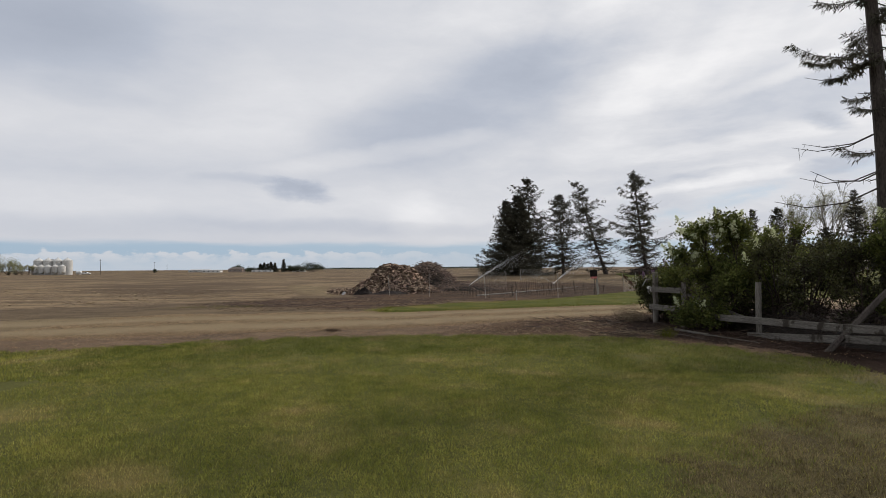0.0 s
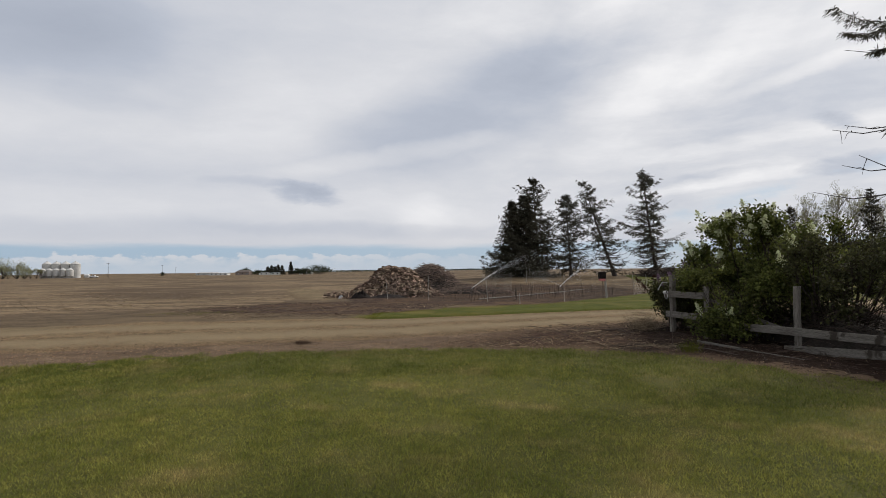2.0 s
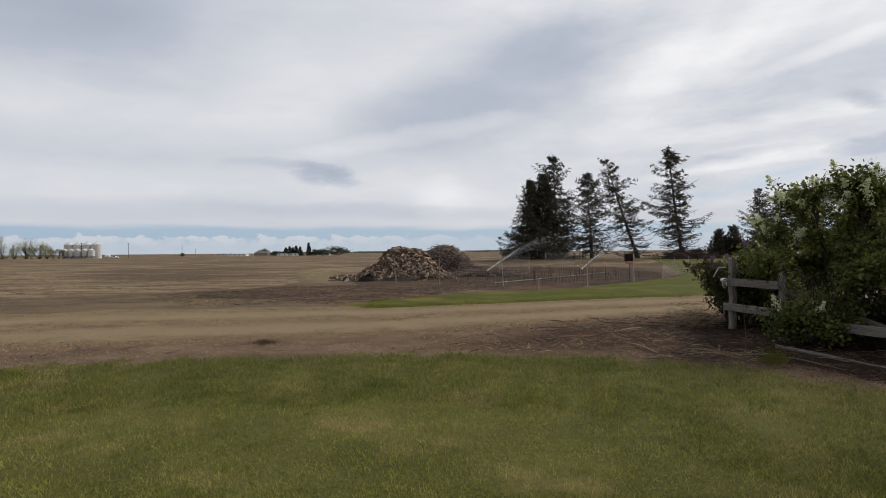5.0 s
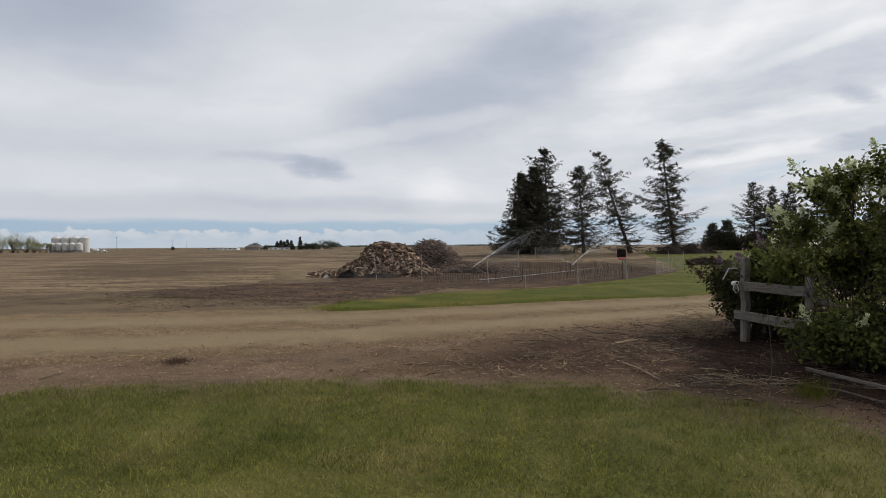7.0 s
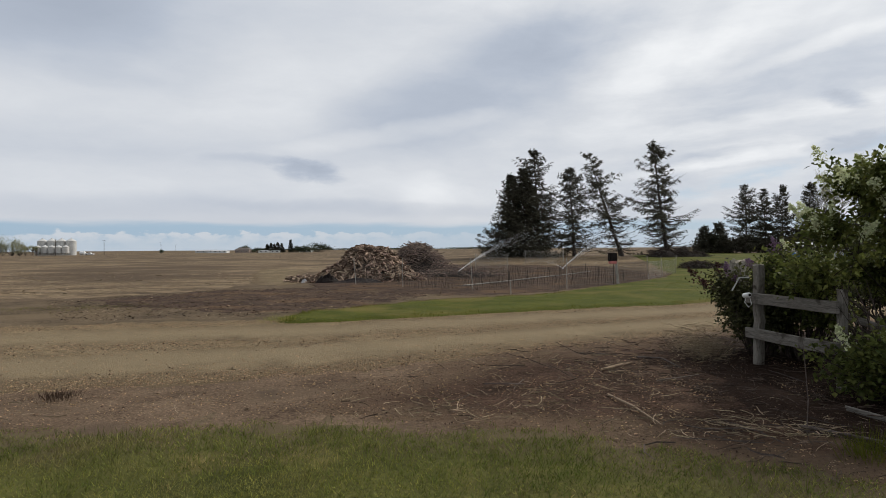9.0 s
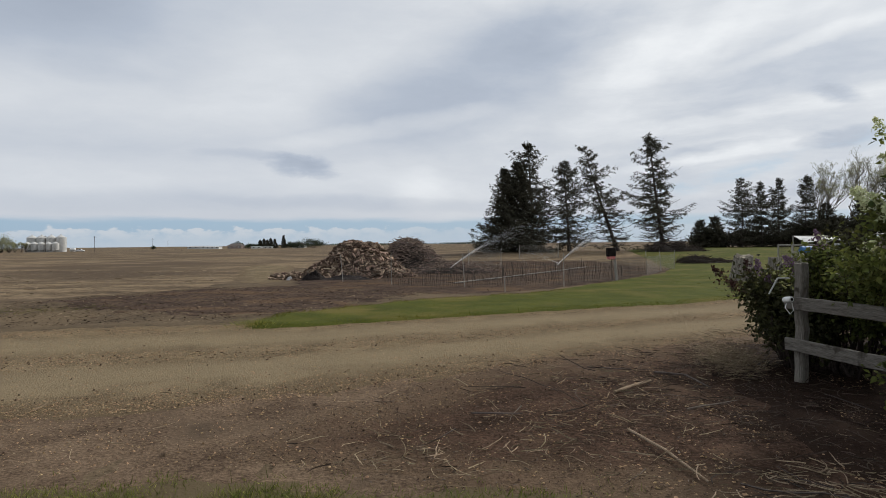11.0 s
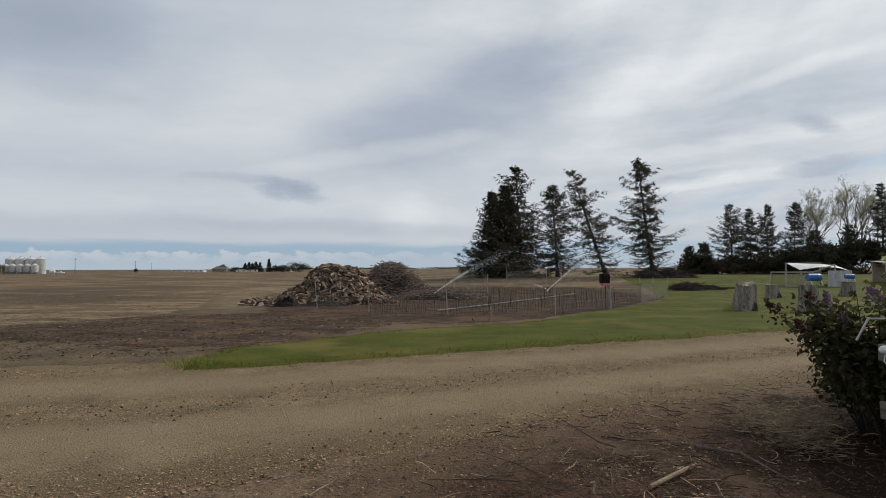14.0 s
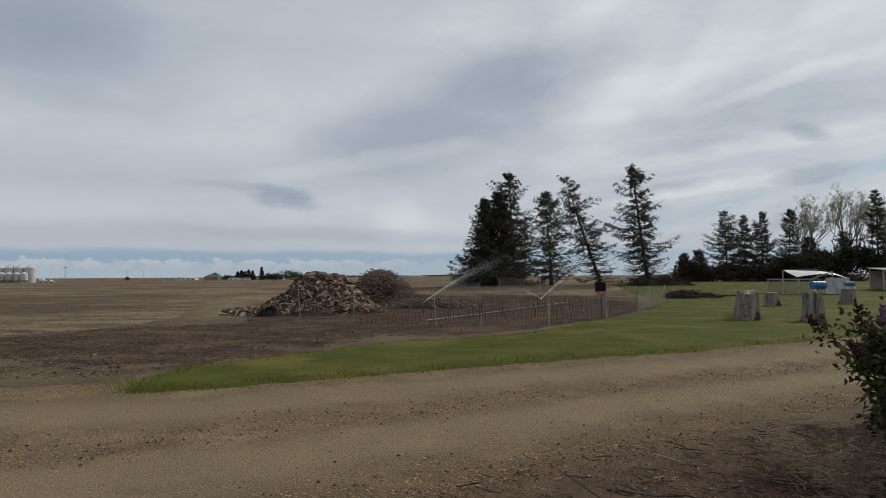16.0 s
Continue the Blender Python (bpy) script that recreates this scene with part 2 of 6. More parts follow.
M_FIELD = stuff_mat("stubble_field", (0.050, 0.035, 0.022), (0.250, 0.184, 0.113), 0.5, 7.0, stretch=(0.30, 1.0, 1.0), bump=1.0, dist=0.08, c=(0.084, 0.060, 0.039), c_scale=0.045, c_at=(0.45, 0.60), spec=0.05, spread=0.20)
M_DIRT = stuff_mat("packed_dirt", (0.046, 0.033, 0.021), (0.142, 0.105, 0.066), 0.8, 14.0, bump=1.0, dist=0.05, c=(0.130, 0.095, 0.058), c_scale=0.16, c_at=(0.50, 0.64), spec=0.05, spread=0.24)
M_ROAD = stuff_mat("gravel_road", (0.062, 0.046, 0.027), (0.245, 0.187, 0.112), 1.2, 46.0, bump=1.0, dist=0.05, c=(0.142, 0.107, 0.063), c_scale=0.5, c_at=(0.45, 0.65), spec=0.05, tracks=True, spread=0.25, rim=(0.126, 0.092, 0.055))
M_SHOULDER = stuff_mat("road_shoulder", (0.058, 0.038, 0.025), (0.190, 0.134, 0.088), 1.4, 34.0, bump=1.0, dist=0.03, c=(0.078, 0.055, 0.037), c_scale=0.7, c_at=(0.5, 0.7), spec=0.05, spread=0.24)
M_GARDEN = stuff_mat("garden_soil", (0.020, 0.0125, 0.0085), (0.094, 0.062, 0.043), 0.9, 9.0, bump=1.0, dist=0.06, c=(0.100, 0.062, 0.036), c_scale=0.35, c_at=(0.5, 0.66), spec=0.05, spread=0.24)
M_MULCH = stuff_mat("mulch_soil", (0.018, 0.0108, 0.0074), (0.094, 0.057, 0.039), 1.6, 28.0, bump=1.0, dist=0.05, c=(0.108, 0.072, 0.048), c_scale=0.55, c_at=(0.50, 0.68), spec=0.03, spread=0.22, rim=(0.120, 0.083, 0.054))
# mulch colour taken nearly to black, standing for the hedge's shade
M_HEDGESHADE = stuff_mat("shaded_litter", (0.0065, 0.0038, 0.0028), (0.036, 0.022, 0.016), 1.6, 28.0, bump=1.0, dist=0.05, c=(0.045, 0.029, 0.021), c_scale=0.55, c_at=(0.54, 0.70), spec=0.03, spread=0.22, rim=(0.028, 0.0175, 0.0125))
M_LAWN = stuff_mat("lawn_turf", (0.040, 0.045, 0.013), (0.108, 0.103, 0.030), 0.8, 32.0, bump=0.9, dist=0.03, c=(0.165, 0.130, 0.05), c_scale=0.85, c_at=(0.50, 0.80), spec=0.05, rim=(0.092, 0.070, 0.040))
M_GRASS = stuff_mat("grass_blades", (0.116, 0.138, 0.027), (0.312, 0.296, 0.074), 0.6, 4.0, bump=0, c=(0.40, 0.310, 0.135), c_scale=0.85, c_at=(0.48, 0.80), vary="island", rough=0.8, thin=0.35, spec=0.08, spread=0.30, swing=0.45)
M_VERGE = stuff_mat("verge_turf", (0.034, 0.042, 0.006), (0.081, 0.087, 0.013), 0.8, 20.0, bump=0.7, dist=0.03, c=(0.115, 0.096, 0.026), c_scale=0.28, c_at=(0.48, 0.70), spec=0.05)
M_VERGEGRASS = stuff_mat("verge_blades", (0.064, 0.078, 0.010), (0.122, 0.125, 0.019), 0.7, 6.0, bump=0, c=(0.165, 0.146, 0.038), c_scale=0.28, c_at=(0.48, 0.70), vary="island", rough=0.8, thin=0.4, spec=0.05, swing=0.15)
M_STRAW = stuff_mat("dry_straw", (0.145, 0.108, 0.07), (0.33, 0.26, 0.175), 5, 60, vary="island", bump=0.2, spec=0.06)
M_THATCH = stuff_mat("dry_thatch", (0.036, 0.029, 0.013), (0.092, 0.074, 0.032), 1.5, 30, bump=0.9, dist=0.03, c=(0.075, 0.075, 0.024), c_scale=1.6, c_at=(0.5, 0.7), spec=0.05)
M_DRYGRASS = stuff_mat("dry_blades", (0.105, 0.086, 0.042), (0.235, 0.195, 0.100), 2.0, 9, bump=0, vary="island", rough=0.8, thin=0.3, spec=0.08)
M_STONE = stuff_mat("gravel_stone", (0.195, 0.124, 0.070), (0.37, 0.258, 0.155), 9, 80, vary="island", bump=0.3, spec=0.03, swing=0.32)
M_CLOD = stuff_mat("dark_clod", (0.056, 0.037, 0.025), (0.130, 0.089, 0.060), 9, 60, vary="island", bump=0.5, spec=0.05)
M_WOODGREY = stuff_mat("weathered_wood", (0.066, 0.056, 0.046), (0.25, 0.23, 0.20), 3, 18, stretch=(7, 7, 0.5), bump=0.8, dist=0.01, spread=0.28, c=(0.048, 0.040, 0.032), c_scale=3.0, c_at=(0.56, 0.66), spec=0.1)
M_RAIL = stuff_mat("weathered_rail", (0.070, 0.060, 0.050), (0.205, 0.19, 0.167), 3, 18, stretch=(0.6, 0.6, 8), bump=0.8, dist=0.01, spread=0.28, c=(0.048, 0.040, 0.032), c_scale=2.4, c_at=(0.56, 0.66), spec=0.1)
M_BARK = stuff_mat("conifer_bark", (0.030, 0.024, 0.020), (0.085, 0.070, 0.060), 4, 30, stretch=(1, 1, 0.35), bump=0.9, dist=0.02)
M_NEEDLE = stuff_mat("conifer_needles", (0.032, 0.031, 0.022), (0.086, 0.079, 0.055), 1.2, 9, bump=0, vary="island", rough=0.8, thin=0.18, spec=0.1)
M_NEEDLE_THIN = stuff_mat("worn_needles", (0.038, 0.036, 0.026), (0.092, 0.086, 0.058), 1.2, 9, bump=0, vary="island", rough=0.8, thin=0.2, spec=0.1)
M_TWIG = stuff_mat("bare_twig", (0.050, 0.040, 0.034), (0.13, 0.108, 0.092), 4, 30, bump=0.3, vary="island", spec=0.06)
M_DEADTWIG = stuff_mat("dead_twig", (0.034, 0.025, 0.020), (0.095, 0.072, 0.056), 4, 30, bump=0.3, vary="island", spec=0.05)
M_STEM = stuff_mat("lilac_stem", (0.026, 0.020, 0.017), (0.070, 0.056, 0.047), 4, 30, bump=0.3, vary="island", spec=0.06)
M_PALEBARK = stuff_mat("pale_bark", (0.13, 0.118, 0.10), (0.30, 0.27, 0.23), 4, 30, bump=0.4)
M_BUD = stuff_mat("spring_buds", (0.20, 0.205, 0.11), (0.36, 0.35, 0.20), 3, 20, bump=0, vary="island", thin=0.3)
M_LEAF = stuff_mat("lilac_leaf", (0.032, 0.044, 0.012), (0.168, 0.182, 0.050), 0.9, 7, bump=0, vary="island", rough=0.65, spec=0.12, thin=0.40, spread=0.3)
# dark young leaves; on two bushes this colour stands for shade
M_LEAFDARK = stuff_mat("young_shaded_leaf", (0.022, 0.023, 0.011), (0.090, 0.092, 0.036), 0.9, 7, bump=0, vary="island", rough=0.65, spec=0.12, thin=0.3, spread=0.3)
M_FARLEAF = stuff_mat("far_leaf", (0.030, 0.040, 0.022), (0.075, 0.088, 0.05), 0.6, 4, bump=0, vary="island", thin=0.2)
M_FLOWER = stuff_mat("pale_blossom", (0.46, 0.50, 0.27), (0.70, 0.72, 0.48), 6, 50, bump=0, vary="island", thin=0.35, swing=0.2)
M_EDGEGRASS = stuff_mat("shaggy_blades", (0.066, 0.088, 0.018), (0.168, 0.178, 0.046), 0.6, 4.0, bump=0, c=(0.24, 0.20, 0.085), c_scale=0.9, c_at=(0.50, 0.74), vary="island", rough=0.8, thin=0.35, spec=0.08, spread=0.30, swing=0.45)
M_MAUVE = stuff_mat("mauve_blossom", (0.095, 0.058, 0.095), (0.22, 0.145, 0.21), 6, 50, bump=0, vary="island", thin=0.3, swing=0.25)
M_PURPLE = stuff_mat("reddish_shoots", (0.030, 0.014, 0.012), (0.085, 0.042, 0.034), 6, 50, bump=0, vary="island", thin=0.25)
M_SPLIT = stuff_mat("split_wood", (0.045, 0.029, 0.022), (0.58, 0.425, 0.31), 2.5, 14, stretch=(1, 6, 6), bump=0.5, vary="object", spread=0.24, spec=0.1, swing=0.65)
M_SPLIT_REST = stuff_mat("split_wood_rest", (0.042, 0.029, 0.022), (0.43, 0.315, 0.23), 2.5, 14, bump=0.5, vary="island", spread=0.26, spec=0.1, swing=0.65)
M_LOGBARK = stuff_mat("log_bark", (0.045, 0.030, 0.022), (0.12, 0.082, 0.058), 5, 40, bump=0.7, vary="island", spec=0.06)
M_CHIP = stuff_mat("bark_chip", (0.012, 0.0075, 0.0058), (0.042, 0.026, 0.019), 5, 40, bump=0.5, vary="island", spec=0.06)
# near-black filler colour, painting the deep shade between heaped pieces
M_GAPSHADE = stuff_mat("heap_gap_shade", (0.010, 0.008, 0.006), (0.03, 0.023, 0.018), 3, 20, bump=0.8, dist=0.05)
M_BRUSH = stuff_mat("cut_brush", (0.080, 0.058, 0.047), (0.29, 0.215, 0.172), 4, 30, bump=0.3, vary="island")
M_GREYTARP = stuff_mat("grey_tarp", (0.018, 0.016, 0.016), (0.075, 0.062, 0.056), 2, 14, bump=0.4, rough=0.7, spec=0.05)
M_STUMP = stuff_mat("stump_wood", (0.060, 0.052, 0.044), (0.34, 0.31, 0.265), 2.2, 13, stretch=(3, 3, 0.35), bump=1.0, dist=0.05, spread=0.26, c=(0.04, 0.033, 0.027), c_scale=1.4, c_at=(0.5, 0.62), spec=0.1)
M_CUT = stuff_mat("cut_wood", (0.15, 0.13, 0.10), (0.32, 0.28, 0.22), 5, 40, bump=0.4)
M_WHITE = stuff_mat("white_paint", (0.55, 0.55, 0.53), (0.78, 0.78, 0.76), 1.5, 14, bump=0.15, rough=0.5)
M_SHEET = stuff_mat("white_tarp", (0.30, 0.303, 0.305), (0.52, 0.524, 0.528), 1.2, 9, bump=0.3, rough=0.55)
M_STEEL = stuff_mat("galvanised_steel", (0.40, 0.395, 0.375), (0.58, 0.57, 0.54), 0.5, 6, bump=0.1, rough=0.5, spec=0.4)
M_WIRE = stuff_mat("dull_wire", (0.06, 0.052, 0.045), (0.14, 0.125, 0.11), 4, 30, bump=0)
M_NETWHITE = stuff_mat("white_netting", (0.26, 0.25, 0.22), (0.42, 0.405, 0.365), 4, 30, bump=0)
M_STAKE = stuff_mat("grey_stake", (0.22, 0.205, 0.18), (0.40, 0.375, 0.335), 4, 30, bump=0.2)
M_DARKSTAKE = stuff_mat("dark_stake", (0.045, 0.036, 0.03), (0.10, 0.082, 0.068), 4, 30, bump=0.3)
M_PIPE = stuff_mat("aluminium_pipe", (0.065, 0.058, 0.050), (0.17, 0.158, 0.142), 3, 20, bump=0.1, rough=0.6, spec=0.3)
M_BLACK = stuff_mat("black_plastic", (0.007, 0.0055, 0.005), (0.024, 0.019, 0.017), 3, 25, bump=0.3, rough=0.7, spec=0.05)
M_RED = stuff_mat("faded_red", (0.42, 0.12, 0.12), (0.60, 0.22, 0.20), 6, 40, bump=0.1)
M_BLUE = stuff_mat("blue_plastic", (0.018, 0.09, 0.25), (0.04, 0.16, 0.36), 3, 20, bump=0.1, rough=0.45, spec=0.4)
M_WATER = stuff_mat("water_drops", (0.80, 0.82, 0.84), (0.92, 0.93, 0.94), 3, 20, bump=0, rough=0.3, thin=0.5)
M_GLASS = stuff_mat("dark_glass", (0.02, 0.022, 0.025), (0.05, 0.055, 0.06), 2, 10, bump=0, rough=0.1, spec=0.5)
M_ROOF = stuff_mat("brown_shingle", (0.075, 0.062, 0.055), (0.16, 0.135, 0.12), 1, 8, bump=0.3)
M_BRICKWALL = stuff_mat("house_siding", (0.20, 0.15, 0.13), (0.32, 0.26, 0.22), 1, 8, bump=0.2)
M_TYRE = stuff_mat("tyre_rubber", (0.015, 0.015, 0.015), (0.04, 0.04, 0.04), 3, 20, bump=0.2)


# ---------- building helpers ----------
class Buf:
    """Verts and faces of one mesh."""

    def __init__(self):
        self.v, self.f = [], []

    def add(self, verts, faces):
        o = len(self.v)
        self.v.extend(tuple(p) for p in verts)
        self.f.extend(tuple(i + o for i in f) for f in faces)
        return self

    def tube(self, pts, radii, n=6, cap=True, rough=0.0, rng=random):
        pts = [Vector(p) for p in pts]
        o = len(self.v)
        for i, p in enumerate(pts):
            d = (pts[min(i + 1, len(pts) - 1)] - pts[max(i - 1, 0)]).normalized()
            side = d.cross(Vector((0.31, 0.17, 0.93)) if abs(d.z) < 0.9 else Vector((1, 0.1, 0))).normalized()
            other = d.cross(side)
            r = radii[i] if hasattr(radii, "__len__") else radii
            for k in range(n):
                a = 2 * math.pi * k / n
                q = r * (1 + rng.uniform(-rough, rough)) if rough else r
                self.v.append(tuple(p + (side * math.cos(a) + other * math.sin(a)) * q))
        for i in range(len(pts) - 1):
            for k in range(n):
                a, b = o + i * n + k, o + i * n + (k + 1) % n
                self.f.append((a, b, b + n, a + n))
        if cap:
            self.f.append(tuple(o + k for k in reversed(range(n))))
            e = o + (len(pts) - 1) * n
            self.f.append(tuple(e + k for k in range(n)))
        return self

    def board(self, p0, p1, w, t, up=(0, 0, 1), seg=7, wob=0.006, cham=0.008, rng=random):
        """A worn board from p0 to p1, w wide along up, t thick."""
        p0, p1 = Vector(p0), Vector(p1)
        d = (p1 - p0).normalized()
        side = d.cross(Vector(up)).normalized()
        upv = side.cross(d).normalized()
        hw, ht = w / 2, t / 2
        c = min(cham, hw * 0.5, ht * 0.5)
        ring = [(-ht + c, -hw), (ht - c, -hw), (ht, -hw + c), (ht, hw - c), (ht - c, hw), (-ht + c, hw), (-ht, hw - c), (-ht, -hw + c)]
        o, n = len(self.v), 8
        for i in range(seg + 1):
            p = p0.lerp(p1, i / seg)
            bend = upv * rng.uniform(-wob, wob) + side * rng.uniform(-wob, wob)
            for a, b in ring:
                j = rng.uniform(-wob, wob) * 0.5
                end = d * (rng.uniform(-wob, wob) * 2 if i in (0, seg) else 0)
                self.v.append(tuple(p + bend + side * (a + j) + upv * (b + j) + end))
        for i in range(seg):
            for k in range(n):
                a, b = o + i * n + k, o + i * n + (k + 1) % n
                self.f.append((a, b, b + n, a + n))
        self.f.append(tuple(o + k for k in reversed(range(n))))
        self.f.append(tuple(o + seg * n + k for k in range(n)))
        return self

    def box(self, m, sx, sy, sz, c=0.01):
        """A chamfered box centred on the pose m."""
        b = bmesh.new()
        bmesh.ops.create_cube(b, size=1, matrix=Matrix.Diagonal((sx, sy, sz, 1)))
        if c:
            bmesh.ops.bevel(b, geom=list(b.edges), offset=c, segments=1, affect="EDGES")
        bmesh.ops.transform(b, matrix=m, verts=b.verts)
        self.add([v.co.copy() for v in b.verts], [[v.index for v in f.verts] for f in b.faces])
        b.free()
        return self

    def turned(self, prof, n=24, m=Matrix()):
        """A lathe: prof is radius and height pairs."""
        o = len(self.v)
        for r, h in prof:
            for k in range(n):
                a = 2 * math.pi * k / n
                self.v.append(tuple(m @ Vector((r * math.cos(a), r * math.sin(a), h))))
        for i in range(len(prof) - 1):
            for k in range(n):
                a, b = o + i * n + k, o + i * n + (k + 1) % n
                self.f.append((a, b, b + n, a + n))
        self.f.append(tuple(o + k for k in reversed(range(n))))
        e = o + (len(prof) - 1) * n
        self.f.append(tuple(e + k for k in range(n)))
        return self

    def blob(self, p, r, rng, squash=0.7, sub=1):
        """A small lump."""
        b = bmesh.new()
        bmesh.ops.create_icosphere(b, subdivisions=sub, radius=1)
        s = [r * rng.uniform(0.7, 1.2), r * rng.uniform(0.7, 1.2), r * squash * rng.uniform(0.7, 1.2)]
        self.add([Vector(p) + Vector((v.co.x * s[0], v.co.y * s[1], v.co.z * s[2])) * rng.uniform(0.85, 1.15) for v in b.verts], [[v.index for v in f.verts] for f in b.faces])
        b.free()
        return self

    def arrays(self, verts, faces):
        o = len(self.v)
        self.v.extend(map(tuple, verts.tolist()))
        self.f.extend(map(tuple, (faces + o).tolist()))
        return self


def mesh_of(name, buf, mat, smooth=False):
    me = bpy.data.meshes.new(name)
    me.from_pydata(buf.v, [], buf.f)
    me.materials.append(mat)
    if smooth:
        me.polygons.foreach_set("use_smooth", [True] * len(me.polygons))
    me.update()
    return me


def part(name, buf, mat, parent=None, label="", smooth=False):
    ob = new(name, mesh_of(name, buf, mat, smooth))
    if parent:
        ob.parent = parent
    if label:
        tagged(ob, label)
    return ob


def thing(name, at, label, category, group="", kind="", turn=0.0):
    """An Empty at a thing's base, to which its parts are given."""
    ob = new(name)
    ob.matrix_basis = pose(*at, 0, 0, turn)
    return tagged(ob, label, category, group, kind)


def leaf_arrays(c, d, n, length, width, fold):
    """Folded leaves: centres, ways and normals as rows; two triangles each."""
    s = np.cross(d, n)
    s /= np.linalg.norm(s, axis=1, keepdims=True) + 1e-9
    length, width = length[:, None], width[:, None]
    v = np.stack([c, c + d * length * 0.42 + s * width * 0.5 + n * fold * width, c + d * length, c + d * length * 0.42 - s * width * 0.5 + n * fold * width], 1)
    i = np.arange(len(c))[:, None] * 4
    return v.reshape(-1, 3), np.concatenate([i + (0, 1, 2), i + (0, 2, 3)])


def unit(a):
    return a / (np.linalg.norm(a, axis=-1, keepdims=True) + 1e-9)


# ---------- the land ----------
def ramp(a, b, v):
    v = np.clip((v - a) / (b - a), 0, 1)
    return v * v * (3 - 2 * v)


WAVES = [(random.Random(k).uniform(0.6, 2.6), random.Random(k + 50).uniform(0, 6.28), random.Random(k + 90).uniform(0, 6.28)) for k in range(9)]


def wobble(x, y, size=1.0):
    """A smooth uneven field of about -1 to 1."""
    s = 0
    for k, a, p in WAVES:
        s = s + np.sin((x * np.cos(a) + y * np.sin(a)) * k / size + p)
    return s / 4.2


def land(x, y):
    """The ground's height."""
    x, y = np.asarray(x, float), np.asarray(y, float)
    right = ramp(-25, 10, x)
    z = -0.4 * np.clip((y - 16) / 34, 0, 1)
    z = z + right * ramp(60, 92, y) - (1 - right) * 0.6 * ramp(60, 400, y) + (1 - right) * 1.8 * ramp(500, 1200, y) + right * 0.6 * ramp(150, 800, y)
    near = 1 - ramp(30, 60, np.hypot(x, y - 14))
    return z + near * 0.018 * wobble(x, y, 1.2)


def ground(x, y):
    return float(land(x, y))


def spaced(lo, hi, step, out, grow=1.09):
    a = list(np.arange(lo, hi + 1e-6, step))
    s, p = step, hi
    while p < out:
        s *= grow
        p += s
        a.append(p)
    s, p = step, lo
    while p > -out:
        s *= grow
        p -= s
        a.insert(0, p)
    return np.array(a)


GX, GY = spaced(-15, 24, 0.25, 4200), spaced(-4, 50, 0.25, 4600)
XX, YY = np.meshgrid(GX, GY)
ZZ = land(XX, YY)


def poly_gap(poly, x, y):
    """How far inside a polygon points lie, below nought outside."""
    p = np.array(poly, float)
    q = np.roll(p, -1, 0)
    best, inside = np.full(x.shape, 1e9), np.zeros(x.shape, bool)
    for (ax, ay), (bx, by) in zip(p, q):
        ex, ey = bx - ax, by - ay
        t = np.clip(((x - ax) * ex + (y - ay) * ey) / (ex * ex + ey * ey), 0, 1)
        best = np.minimum(best, np.hypot(x - ax - t * ex, y - ay - t * ey))
        cross = ((ay > y) != (by > y)) & (x < (bx - ax) * (y - ay) / (by - ay + 1e-12) + ax)
        inside ^= cross
    return np.where(inside, best, -best)


def sheet(name, poly, lift, mat, label, category, ragged=0.18, soft=0.35, relief=0.0):
    """A layer of the ground inside a polygon, its ragged border running down into what lies under it."""
    gap = poly_gap(poly, XX, YY)
    gap = gap + ragged * (0.6 * wobble(XX, YY, 0.35) + 0.5 * wobble(YY + 7, XX, 0.12))
    z = ZZ - 0.05 + (lift + 0.05) * ramp(-soft, soft * 0.5, gap) + relief * wobble(XX + 3, YY, 0.22) * ramp(0, 1, gap)
    keep = gap > -soft
    cells = keep[:-1, :-1] | keep[1:, :-1] | keep[:-1, 1:] | keep[1:, 1:]
    jj, ii = np.nonzero(cells)
    w = len(GX)
    quads = np.stack([jj * w + ii, jj * w + ii + 1, (jj + 1) * w + ii + 1, (jj + 1) * w + ii], 1)
    used, flat = np.unique(quads, return_inverse=True)
    verts = np.stack([XX, YY, z], -1).reshape(-1, 3)[used]
    buf = Buf().arrays(verts, flat.reshape(-1, 4))
    ob = part(name, buf, mat, smooth=True)
    ob.data.attributes.new("inside", "FLOAT", "POINT").data.foreach_set("value", np.clip(gap.reshape(-1)[used] / 1.3, 0, 1))
    return tagged(ob, label, category, kind="structure")


LAWN = [(-60, -14), (-40, -3), (-14, 7.3), (-9, 9.3), (-6.7, 10.2), (-4.4, 11.1), (-2.5, 11.7), (0, 12.1), (1.5, 11.85), (2.4, 11.8), (3.4, 11.0), (4.2, 10.4), (5, 9.4),
        (5.6, 8.6), (6.1, 7), (6.4, 4), (6.7, -2), (7, -30), (-60, -30)]
VERGE = [(-3.0, 20.35), (-1.6, 20.8), (1.05, 22.35), (4.56, 24.0), (8.35, 25.9), (15.4, 29.7), (40, 42), (90, 64), (120, 90), (110, 118), (40, 112), (24, 90), (21, 70), (17.9, 55.5), (15, 48),
         (9.6, 39.1), (6.3, 33.6), (4, 30.2), (0.7, 28), (-1.7, 25.3), (-3.1, 23.1), (-3.3, 21.6)]
ROAD = [(-60, -10), (-40, -0.6), (-11, 11.0), (-4.6, 12.9), (-0.7, 14.2), (1, 15.1), (3.2, 16.6), (6, 18.3), (12, 21.4), (30, 31), (90, 58), (90, 66), (40, 43), (15.4, 30.1), (8.35, 26.3), (4.5, 24.5),
        (1, 23), (-1.6, 21.6), (-5, 21.2), (-10, 20), (-15, 17.5), (-40, 8), (-60, 0)]
YARD = [(-70, -14), (-20.3, 24.1), (-14.8, 28.5), (-10.7, 36), (-12, 44), (-15, 58), (-10, 66), (2, 70), (17, 70), (24, 60), (50, 48), (60, 30), (40, -10), (8, -30)]
